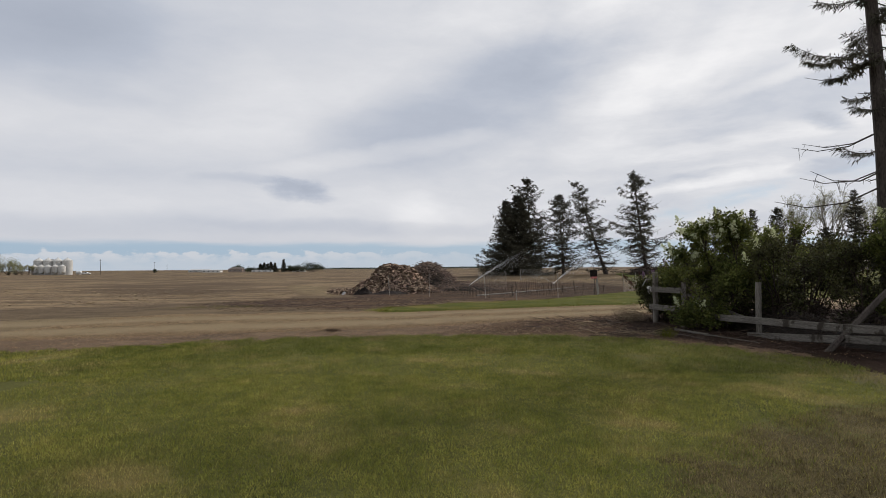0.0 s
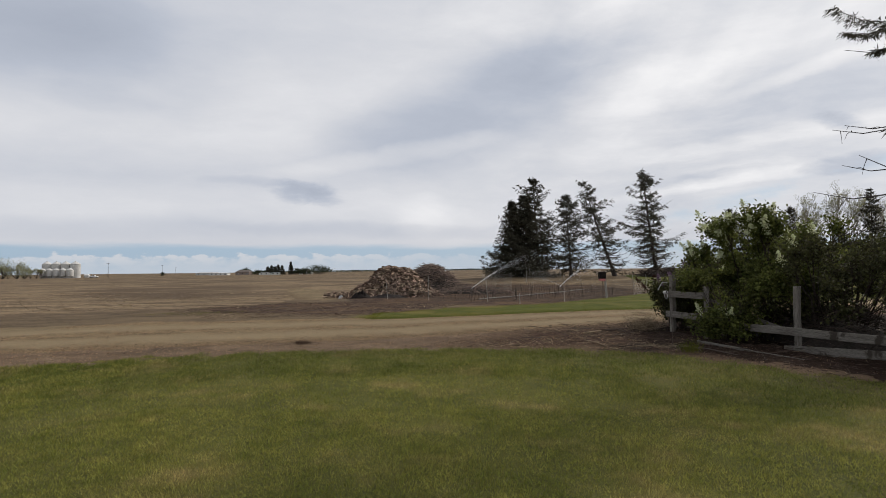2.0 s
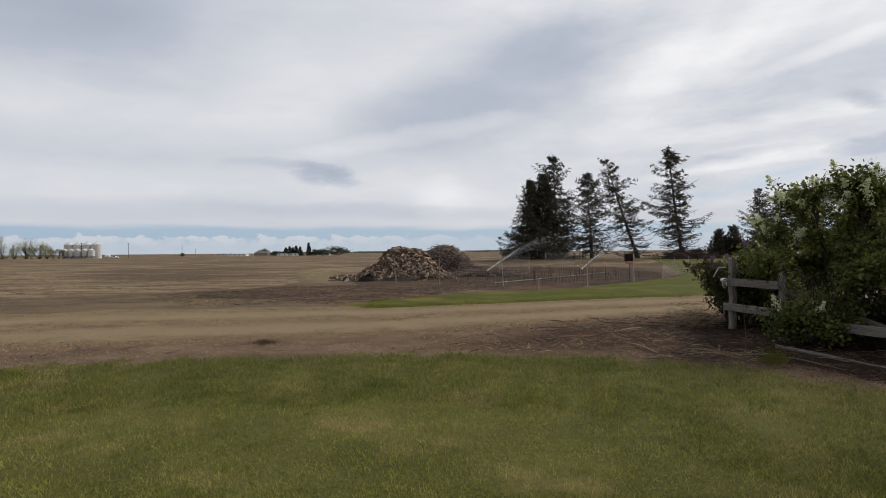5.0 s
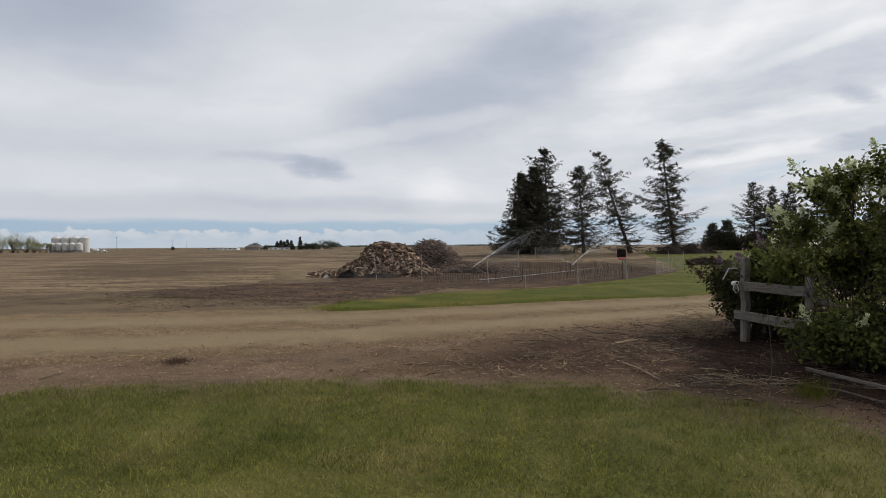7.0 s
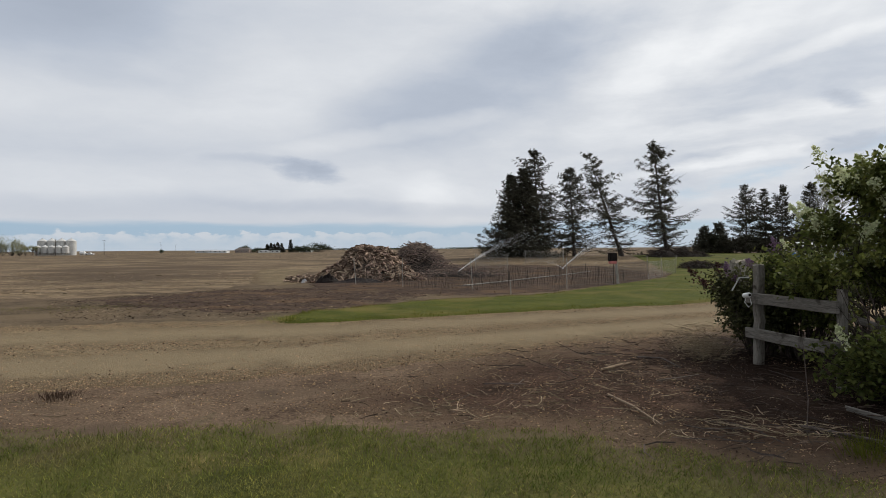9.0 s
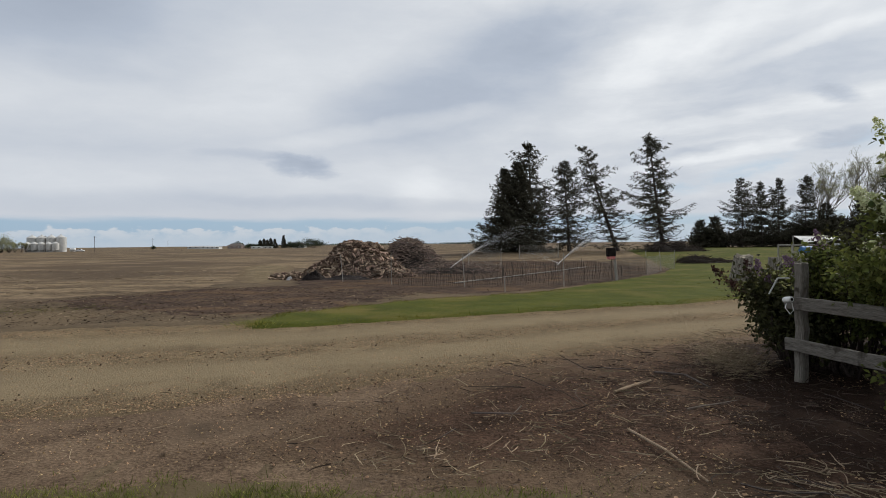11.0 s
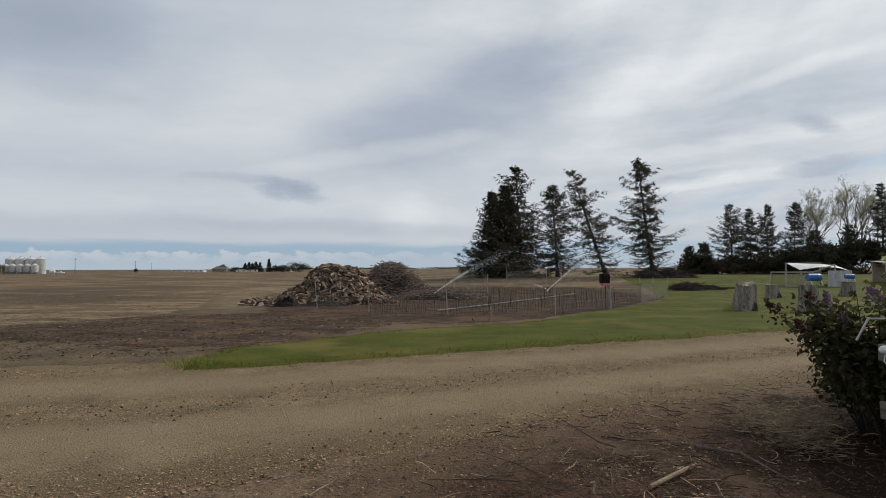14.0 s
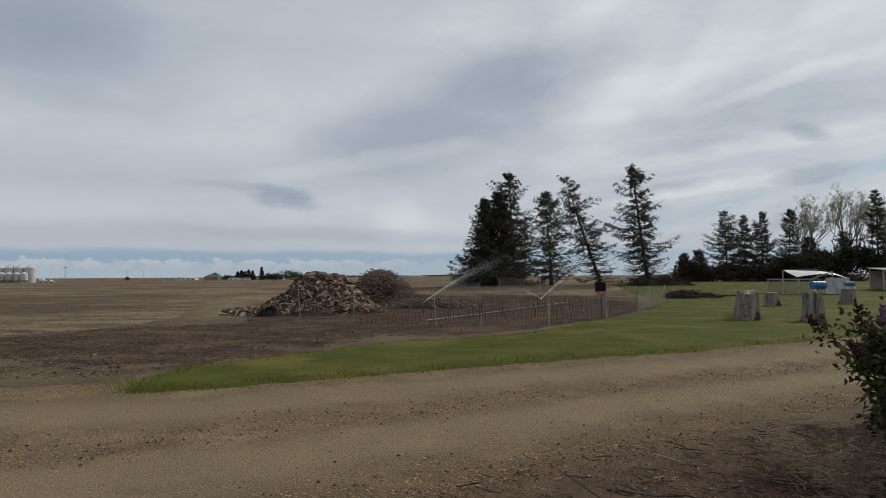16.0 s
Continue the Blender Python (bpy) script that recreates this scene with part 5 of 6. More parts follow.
# ---------- stumps and barrels on the yard ----------
def stump(at, h, r, seed, label, lean=0.0, split=0.0, foot=0.20):
    rng = random.Random(seed)
    root = thing("tree_stump", (*at, ground(*at) + 0.03), label, "stump", "tree stumps")
    n, rings = 48, 10
    lobes = [rng.uniform(0, 6.283) for _ in range(6)]
    buf = Buf()
    for j in range(rings):
        t = j / (rings - 1)
        flare = 1 + foot * (1 - t) ** 3
        for k in range(n):
            a = 6.283 * k / n
            root_w = sum(max(0, math.cos(a - l)) ** 8 for l in lobes) * 0.16 * (1 - t) ** 1.3 - sum(max(0, math.cos(a - l - 0.6)) ** 90 for l in lobes) * 0.22
            q = r * (flare + root_w) * (1 + 0.20 * noise.noise(Vector((math.cos(a) * 2.2, math.sin(a) * 2.2, t * 0.9 + seed))) + 0.07 * noise.noise(Vector((math.cos(a) * 9, math.sin(a) * 9, t * 0.6 + seed))))
            top = h * (1 + 0.10 * math.cos(a - 1) * lean + 0.16 * split * max(0, noise.noise(Vector((math.cos(a) * 3, math.sin(a) * 3, seed)))))
            buf.v.append((math.cos(a) * q + lean * 0.12 * t, math.sin(a) * q, top * t - 0.04))
    buf.f = [(j * n + k, j * n + (k + 1) % n, (j + 1) * n + (k + 1) % n, (j + 1) * n + k) for j in range(rings - 1) for k in range(n)]
    part("bark", buf, M_STUMP, root)
    cut = Buf()
    edge = buf.v[-n:]
    mid = Vector((sum(p[0] for p in edge) / n, sum(p[1] for p in edge) / n, sum(p[2] for p in edge) / n - 0.02))
    cut.v = [mid] + [Vector(p) + Vector((0, 0, 0.004)) for p in edge]
    cut.f = [(0, 1 + k, 1 + (k + 1) % n) for k in range(n)]
    part("cut_face", cut, M_CUT, root, "grey sawn top")
    return root


stump((14.9, 36.9), 1.24, 0.42, 1, "wide weathered tree stump with split bark on the grass", 0.6, 1.0)
stump((23.7, 51.2), 0.95, 0.42, 2, "grey tree stump standing on the yard grass")
stump((17.15, 36.0), 1.18, 0.36, 3, "tall pale tree stump carrying a blue barrel", -0.2)
stump((30.4, 53.6), 1.10, 0.42, 4, "pale tree stump with a blue barrel beside it")


def barrel(at, z, turn, label):
    """A blue drum lying on its side in a small welded stand."""
    root = thing("blue_barrel", (*at, ground(*at) + z), label, "barrel", "blue barrels", turn=turn)
    prof = [(0.0, -0.30), (0.14, -0.30), (0.155, -0.285), (0.160, -0.13), (0.170, -0.11), (0.160, -0.09), (0.160, 0.09), (0.170, 0.11), (0.160, 0.13), (0.155, 0.285), (0.14, 0.30), (0.0, 0.30)]
    part("drum", Buf().turned(prof, 24, pose(0, 0, 0.33, 0, 90, 0)), M_BLUE, root, smooth=False)
    part("bung", Buf().turned([(0, 0), (0.03, 0), (0.03, 0.02), (0, 0.02)], 10, pose(0.295, 0, 0.40, 0, 90, 0)), M_WHITE, root)
    for s in (-0.25, 0.25):
        part("cradle", Buf().tube([(s, -0.24, 0.0), (s, -0.12, 0.16), (s, 0.12, 0.16), (s, 0.24, 0.0)], 0.02, 6), M_STEEL, root, "pale metal cradle")


barrel((17.42, 36.05), 1.19, 8, "blue plastic barrel lying on a stump")
barrel((30.5, 53.6), 1.11, -6, "blue plastic barrel lying on a stump")


# ---------- the coop ----------
def coop():
    rng = random.Random(71)
    at = (34.2, 68.5)
    root = thing("hen_coop", (*at, ground(*at) + 0.05), "low timber coop frame with white tarps slung over it", "coop")
    for x, y, h in [(0, 0, 1.45), (1.5, 0, 1.45), (2.6, 0, 1.45), (0, 2.6, 1.45), (1.5, 2.6, 2.35), (4.9, 0.3, 2.2), (6.4, 0.3, 1.6), (4.9, 2.6, 2.35), (6.4, 2.6, 1.6)]:
        part("post", Buf().board((x, y, -0.15), (x, y, h), 0.12, 0.10, up=(1, 0, 0), rng=rng), M_STAKE, root)
    for a, b in [((-0.1, 0, 1.42), (2.7, 0, 1.42)), ((0, 0, 0.75), (2.6, 0, 0.75)), ((0, 2.6, 1.42), (5, 2.6, 1.42)), ((1.4, 2.6, 2.3), (5.0, 2.6, 2.3)), ((2.6, 0, 1.42), (4.9, 0.3, 2.15)), ((0, 0, 1.42), (0, 2.6, 1.42)), ((0, 0, 0.08), (2.6, 0, 0.08))]:
        part("rail", Buf().board(a, b, 0.11, 0.05, rng=rng), M_STAKE, root)
    buf, n = Buf(), 16
    for j in range(n + 1):
        for i in range(n + 1):
            u, w = i / n, j / n
            x, y = 1.5 + 4.9 * u, 0.2 + 2.4 * w
            z = 1.62 + 0.72 * w * (1 - 0.25 * u) + 0.30 * math.sin(math.pi * u) * (1 - w) - 0.16 * max(0, u - 0.72) * 3.0 * (1 - 0.4 * w) + 0.05 * noise.noise(Vector((u * 7, w * 7, 3)))
            buf.v.append((x, y, z))
    buf.f = [(j * (n + 1) + i, j * (n + 1) + i + 1, (j + 1) * (n + 1) + i + 1, (j + 1) * (n + 1) + i) for j in range(n) for i in range(n)]
    part("tarp_roof", buf, M_SHEET, root, "white sagging tarp roof")
    buf = Buf()
    for j in range(9):
        for i in range(13):
            u, w = i / 12, j / 8
            buf.v.append((4.2 + 2.3 * u, 0.22 + 0.05 * math.sin(u * 19 + w * 3), 0.02 + 1.55 * w))
    buf.f = [(j * 13 + i, j * 13 + i + 1, (j + 1) * 13 + i + 1, (j + 1) * 13 + i) for j in range(8) for i in range(12)]
    part("tarp_wall", buf, M_SHEET, root, "pale hanging tarp wall")
    for a, b in (((0, 0, 0.05), (2.6, 0, 0.05)), ((0, 0, 0.05), (0, 2.6, 0.05))):
        net_bay(a, b, 1.35, root, M_WIRE, 0.12, 8, 0.008)


coop()


def hutch():
    rng = random.Random(72)
    at = (47.4, 73.5)
    root = thing("timber_hutch", (*at, ground(*at) + 0.05), "small timber hutch with a weathered tan roof", "hutch")
    for x in (0, 1.6, 3.2):
        for y in (0, 2.0):
            part("post", Buf().board((x, y, -0.15), (x, y, 2.1 + 0.15 * (y > 0)), 0.13, 0.11, up=(1, 0, 0), rng=rng), M_STAKE, root)
    for z in (0.9, 2.05):
        part("rail", Buf().board((-0.1, 0, z), (3.3, 0, z), 0.12, 0.05, rng=rng), M_STAKE, root)
    part("wall_panel", Buf().box(pose(1.6, 1.9, 1.05), 3.2, 0.04, 1.9, 0.01), M_BRICKWALL, root)
    part("roof_sheet", Buf().box(pose(1.6, 1.0, 2.22, 5, 0, 0), 3.7, 2.6, 0.05, 0.01), M_STAKE, root, "weathered tan roof sheet")


hutch()


# ---------- the far farms ----------
def silo(at, r, h, label, hopper=False, group="grain bins"):
    root = thing("grain_bin", (*at, ground(*at)), label, "silo", group)
    z0 = 1.6 if hopper else 0.0
    ribs = [(r * (1.0 if i % 2 else 1.012), z0 + (h - z0) * i / 24) for i in range(25)]
    part("wall", Buf().turned(([(0.25, z0 - 1.1)] if hopper else []) + ribs, 28), M_STEEL, root, smooth=False)
    part("roof", Buf().turned([(r * 1.04, h), (r * 0.55, h + r * 0.33), (r * 0.12, h + r * 0.56), (r * 0.12, h + r * 0.66), (0.02, h + r * 0.68)], 28), M_STEEL, root, "conical metal roof")
    part("ladder", Buf().tube([(r * 0.2, -r * 1.04, 0.3), (r * 0.2, -r * 1.04, h)], 0.06, 4).tube([(r * 0.2 + 0.5, -r * 1.03, 0.3), (r * 0.2 + 0.5, -r * 1.03, h)], 0.06, 4), M_STEEL, root)
    if hopper:
        for k in range(8):
            a = 6.283 * k / 8
            part("leg", Buf().tube([(math.cos(a) * r * 0.96, math.sin(a) * r * 0.96, -0.1), (math.cos(a) * r * 0.96, math.sin(a) * r * 0.96, z0 + 0.2)], 0.1, 5), M_STEEL, root)


for i in range(4):
    silo((-284.0 + i * 6.6, 408), 3.1, 9.6, "tall pale steel grain bin on the skyline")
for i in range(5):
    silo((-281.5 + i * 4.7, 400), 2.1, 5.6, "small hopper-bottomed steel grain bin", True)


def power_pole(at, h, label="wooden power pole beside the far road"):
    root = thing("power_pole", (*at, ground(*at) - 0.05), label, "power pole", "power poles")
    part("pole", Buf().tube([(0, 0, -0.3), (0, 0, h)], [0.17, 0.11], 7), M_DARKSTAKE, root)
    part("crossarm", Buf().board((-1.1, 0, h - 0.6), (1.1, 0, h - 0.6), 0.14, 0.12), M_DARKSTAKE, root)
    for x in (-0.95, 0.95):
        part("insulator", Buf().turned([(0.0, 0), (0.07, 0.0), (0.05, 0.2), (0.0, 0.2)], 8, pose(x, 0, h - 0.53)), M_STEEL, root)


for x, y, h in ((-267.5, 397, 10.8), (-236.7, 400, 10.2), (-300, 600, 11.0), (-430, 900, 11.0)):
    power_pole((x, y), h)


def pickup(at, turn):
    root = thing("pickup_truck", (*at, ground(*at) + 0.02), "white pickup truck parked by the grain bins", "truck", turn=turn)
    b = Buf()
    b.box(pose(0, 0, 0.75), 5.3, 1.9, 0.6, 0.1).box(pose(-1.7, 0.88, 1.15), 1.9, 0.08, 0.3, 0.02).box(pose(-1.7, -0.88, 1.15), 1.9, 0.08, 0.3, 0.02)
    part("body", b, M_WHITE, root)
    part("cab", Buf().add([(-0.8, -0.85, 1.0), (1.35, -0.85, 1.0), (0.7, -0.72, 1.75), (-0.6, -0.72, 1.75), (-0.8, 0.85, 1.0), (1.35, 0.85, 1.0), (0.7, 0.72, 1.75), (-0.6, 0.72, 1.75)],
                          [(0, 1, 2, 3), (5, 4, 7, 6), (1, 5, 6, 2), (4, 0, 3, 7), (3, 2, 6, 7), (0, 4, 5, 1)]), M_WHITE, root)
    for s in (-1, 1):
        part("side_window", Buf().add([(-0.55, s * 0.83, 1.1), (0.95, s * 0.83, 1.1), (0.6, s * 0.76, 1.62), (-0.5, s * 0.76, 1.62)], [(0, 1, 2, 3)]), M_GLASS, root, "dark glass")
    for x in (-1.7, 1.7):
        for y in (-0.92, 0.92):
            w = part("wheel", Buf().turned([(0.0, -0.12), (0.34, -0.12), (0.38, -0.07), (0.38, 0.07), (0.34, 0.12), (0.0, 0.12)], 16, pose(x, y, 0.38, 90, 0, 0)), M_TYRE, root)
            part("rim", Buf().turned([(0.0, -0.13), (0.2, -0.13), (0.2, 0.13), (0.0, 0.13)], 12, pose(x, y, 0.38, 90, 0, 0)), M_STEEL, w)


pickup((-245.2, 398), 4)


def fuel_tank(at):
    root = thing("storage_tank", (*at, ground(*at)), "white horizontal storage tank on legs", "tank")
    part("shell", Buf().turned([(0.0, -1.75), (0.75, -1.7), (1.05, -1.4), (1.1, 0), (1.05, 1.4), (0.75, 1.7), (0.0, 1.75)], 20, pose(0, 0, 1.5, 0, 90, 0)), M_WHITE, root, smooth=False)
    for x in (-1, 1):
        part("saddle", Buf().box(pose(x, 0, 0.3), 0.25, 1.6, 0.9, 0.03), M_STEEL, root)


fuel_tank((-250.6, 399))


def farmhouse(at, sx, sy, wall_h, roof_h, wall, roof, label, windows=3, kind_name="farmhouse"):
    root = thing(kind_name, (*at, ground(*at) - 0.1), label, "building", "far farm buildings")
    part("wall", Buf().box(pose(0, 0, wall_h / 2), sx, sy, wall_h, 0.03), wall, root)
    e = 0.5
    v = [(-sx / 2 - e, -sy / 2 - e, wall_h), (sx / 2 + e, -sy / 2 - e, wall_h), (sx / 2 + e, sy / 2 + e, wall_h), (-sx / 2 - e, sy / 2 + e, wall_h), (-sx / 2 + sy * 0.3, 0, wall_h + roof_h), (sx / 2 - sy * 0.3, 0, wall_h + roof_h)]
    part("roof", Buf().add(v, [(0, 1, 5, 4), (1, 2, 5), (2, 3, 4, 5), (3, 0, 4), (3, 2, 1, 0)]), roof, root)
    for i in range(windows):
        x = -sx / 2 + sx * (i + 0.5) / windows
        w = part("window", Buf().box(pose(x, -sy / 2 - 0.02, wall_h * 0.55), 1.7, 0.08, 1.2, 0.01), M_WHITE, root)
        part("pane", Buf().box(pose(x, -sy / 2 - 0.07, wall_h * 0.55), 1.45, 0.04, 0.95, 0), M_GLASS, w)


farmhouse((-219.5, 606), 14, 9, 3.0, 2.2, M_BRICKWALL, M_ROOF, "low brown farmhouse with a hipped roof")
farmhouse((-240.0, 596), 18, 8, 2.2, 0.5, M_WHITE, M_SHEET, "long low white farm shed", 4, "farm_shed")
farmhouse((-185.0, 600), 9, 6, 2.0, 0.4, M_WHITE, M_SHEET, "low white farm shed among the trees", 2, "farm_shed")
farmhouse((-195.0, 596), 10, 6, 1.9, 0.4, M_WHITE, M_SHEET, "low white farm shed among the trees", 2, "farm_shed")
farmhouse((-158.0, 612), 12, 8, 2.8, 2.4, M_WHITE, M_ROOF, "far house behind the garden trees", 2)
farmhouse((-270.0, 640), 24, 8, 2.2, 1.0, M_STEEL, M_SHEET, "long grey machine shed far off", 4, "farm_shed")

leafy_clump("round_tree", (-140.5, 600), 21, 14, 11.0, 501, "broad olive-green tree at the far farm", "tree", "far farm trees", leaf=0.9, n=2200)
leafy_clump("round_tree", (-158, 604), 12, 10, 7.0, 502, "olive-green tree at the far farm", "tree", "far farm trees", leaf=0.8)
leafy_clump("round_tree", (-166, 606), 10, 8, 6.5, 503, "olive-green tree at the far farm", "tree", "far farm trees", leaf=0.8)
leafy_clump("round_tree", (-220, 616), 12, 8, 7.0, 504, "dark tree behind the far farmhouse", "tree", "far farm trees", leaf=0.8)
leafy_clump("round_tree", (-207, 608), 9, 8, 5.0, 505, "olive-green bush at the far farm", "bush", "far farm trees", leaf=0.7)
leafy_clump("round_tree", (-199, 608), 9, 8, 4.6, 506, "olive-green bush at the far farm", "bush", "far farm trees", leaf=0.7)
leafy_clump("round_tree", (-299, 600), 4.0, 4, 3.8, 507, "lone dark bush in the far field", "bush", leaf=0.5, n=700)
leafy_clump("round_tree", (-250, 604), 6, 4, 3.0, 508, "low bush by the far sheds", "bush", "far farm trees", leaf=0.5, n=700)
for i, (x, h, r) in enumerate([(-194, 8.3, 3.4), (-190.5, 9.4, 3.6), (-187, 8.6, 3.4), (-183.5, 10.0, 3.8), (-179.5, 9.2, 3.6), (-170.8, 13.0, 3.2)]):
    spruce((x, 602), h, r, 520 + i, bare=0, whorls=16, per=7, twig=1.5, dense=9, wide=(0.2, 0.4), sprays=3, label="dark conifer at the far farm", group="far conifers", low=0.4)
for i, (x, y, h) in enumerate([(-304, 398, 14.5), (-296, 402, 12.5), (-289, 399, 10.5), (-283, 396, 9.5), (-278, 394, 8.5), (-312, 405, 13)]):
    bare_tree((x, y), h, 540 + i, "thin bare tree by the grain bins", "bin yard trees", buds=900, bud=0.4, mat=M_TWIG, bud_mat=M_BUD, stems=6, fan=0.6, spread=0.5)
for i, (x, y, w, h) in enumerate([(-338, 398, 13, 14), (-326, 400, 12, 16), (-315, 397, 11, 14), (-305, 395, 11, 15), (-296, 396, 9, 13), (-288, 392, 7, 9)]):
    leafy_clump("bin_yard_tree", (x, y), w, 7, h, 580 + i, "pale bushy tree coming into leaf by the grain bins", "tree", "bin yard trees", mat=M_BUD, n=1500, leaf=0.5)
leafy_clump("far_wood", (60, 1500), 190, 20, 3.6, 560, "low dark line of trees on the skyline", "trees", leaf=2.6, n=2600)
leafy_clump("far_wood", (-330, 1700), 420, 30, 3.8, 561, "low dark line of trees on the skyline", "trees", leaf=3.0, n=3600)


# ---------- loose things on the near ground ----------
def limb(name, pts, r, label, category, group, mat, n=7):
    a = pts[0]
    ob = part(name, Buf().tube([(p[0] - a[0], p[1] - a[1], ground(p[0], p[1]) - ground(a[0], a[1]) + p[2]) for p in pts], r, n, rough=0.12, rng=random.Random(len(pts))), mat)
    ob.location = (a[0], a[1], ground(a[0], a[1]) + 0.036)
    return tagged(ob, label, category, group)


limb("stick", [(3.20, 14.45, 0.03), (3.5, 14.72, 0.045), (3.76, 14.98, 0.04)], [0.019, 0.018, 0.015], "short broken pale branch on the mulch", "stick", "sticks", M_STRAW)
limb("stick", [(2.98, 13.1, 0.02), (3.1, 12.5, 0.04), (3.2, 11.9, 0.02)], [0.014, 0.012, 0.008], "long thin pale stick on the bare soil", "stick", "sticks", M_STRAW)
limb("stick", [(3.2, 15.9, 0.02), (3.5, 15.7, 0.04), (3.75, 15.75, 0.02)], [0.010, 0.009, 0.006], "thin crooked twig on the mulch", "stick", "sticks", M_TWIG)
limb("stick", [(4.0, 15.6, 0.02), (4.25, 15.2, 0.07), (4.35, 14.7, 0.03)], [0.017, 0.014, 0.008], "thin crooked twig on the mulch", "stick", "sticks", M_TWIG)
limb("stick", [(1.6, 13.7, 0.02), (1.9, 13.55, 0.05), (2.1, 13.65, 0.02)], [0.010, 0.009, 0.006], "thin crooked twig on the mulch", "stick", "sticks", M_TWIG)
limb("stick", [(4.45, 11.9, 0.02), (4.9, 11.2, 0.06), (5.2, 10.6, 0.02)], [0.015, 0.012, 0.008], "thin grey stick beside the hedge", "stick", "sticks", M_TWIG)
limb("log", [(24.5, 65.6, 0.12), (27.2, 66.0, 0.14), (29.6, 66.1, 0.1)], [0.09, 0.08, 0.05], "long thin log lying on the yard grass", "log", "", M_LOGBARK)


def scatter(name, n, seed, poly, size, mat, label, category, squash=0.28, inset=0.05, where=None, lift=0.034, power=2.0, bands=()):
    """Small angular lumps, sunk in the ground, strewn inside a polygon, as one mesh."""
    nr = np.random.RandomState(seed)
    p = np.array(poly, float)
    lo, hi = where if where else (p.min(0), p.max(0))
    xy = nr.uniform(lo, hi, (n * (9 if bands else 3), 2))
    if bands:
        lane = lane_of(xy[:, 0], xy[:, 1]) + 0.02 * wobble(xy[:, 0], xy[:, 1], 0.6)
        chance = sum(np.exp(-((lane - c) / w) ** 2) for c, w in bands)
        xy = xy[nr.uniform(0, 1, len(xy)) < chance]
    xy = xy[poly_gap(poly, xy[:, 0], xy[:, 1]) > inset][:n]
    k = len(xy)
    s = size[0] + (size[1] - size[0]) * nr.uniform(0, 1, k) ** power
    z = land(xy[:, 0], xy[:, 1]) + lift + s * squash * 0.25
    base = np.array([(1, 0, -0.4), (0, 1, -0.4), (-1, 0, -0.4), (0, -1, -0.4), (0.25, 0.1, 1)], float)
    tri = np.array([(0, 1, 4), (1, 2, 4), (2, 3, 4), (3, 0, 4)])
    v = base[None] * nr.uniform(0.6, 1.25, (k, 5, 1)) * s[:, None, None] * (1, 1, squash) + nr.normal(0, 0.12, (k, 5, 3)) * s[:, None, None]
    a = nr.uniform(0, 6.283, k)
    c, q = np.cos(a)[:, None], np.sin(a)[:, None]
    v = np.stack([v[..., 0] * c - v[..., 1] * q, v[..., 0] * q + v[..., 1] * c, v[..., 2]], -1) + np.concatenate([xy, z[:, None]], 1)[:, None]
    f = np.arange(k)[:, None, None] * 5 + tri
    return tagged(part(name, Buf().arrays(v.reshape(-1, 3), f.reshape(-1, 3)), mat), label, category, kind="stuff")


NEAR_DIRT = [(-12, 8.4), (-6.7, 10.4), (-2.5, 11.9), (0, 12.3), (2.4, 12.0), (4.2, 10.6), (5.6, 8.8), (6.5, 7), (9, 12), (9, 19), (3.2, 17.2), (-0.7, 15), (-4.6, 13.8), (-11, 12)]
scatter("gravel", 30000, 1, ROAD, (0.004, 0.017), M_STONE, "small tan stones strewn on the gravel road", "gravel", where=((-12, 10), (14, 30)), power=3.0)
LOOSE = ((0.03, 0.11), (0.45, 0.075), (0.88, 0.06))
scatter("gravel", 42000, 21, ROAD, (0.005, 0.021), M_STONE, "loose tan stones between the wheel tracks", "gravel", where=((-12, 10), (12, 29)), power=2.6, bands=LOOSE, squash=0.26)
scatter("dirt_clods", 5000, 22, ROAD, (0.005, 0.024), M_CLOD, "dark crumbs between the wheel tracks", "soil clods", where=((-12, 10), (12, 29)), power=2.6, bands=LOOSE, squash=0.6)
scatter("gravel", 16000, 23, NEAR_DIRT, (0.004, 0.017), M_STONE, "small tan stones along the road's edge", "gravel", power=3.0, squash=0.6)
scatter("dirt_clods", 420, 2, NEAR_DIRT, (0.006, 0.040), M_CLOD, "dark clods of soil along the lawn's edge", "soil clods", power=3.5)
scatter("dirt_clods", 180, 3, ROAD, (0.006, 0.024), M_CLOD, "dark clods of soil on the road", "soil clods", where=((-12, 11), (14, 29)), power=3)
scatter("dirt_clods", 9000, 24, BED, (0.003, 0.014), M_LOGBARK, "brown crumbs of soil and bark on the bed", "soil clods", lift=0.045, where=((-0.6, 9), (6.5, 18)), power=2.5, squash=0.6)
scatter("gravel", 1600, 4, BED, (0.006, 0.022), M_STONE, "small pale stones and chips in the mulch", "gravel", lift=0.04, where=((-0.6, 10), (4.4, 19)))
scatter("dirt_clods", 5000, 6, GARDEN, (0.015, 0.07), M_CLOD, "dark clods of tilled garden soil", "soil clods", power=2.5)


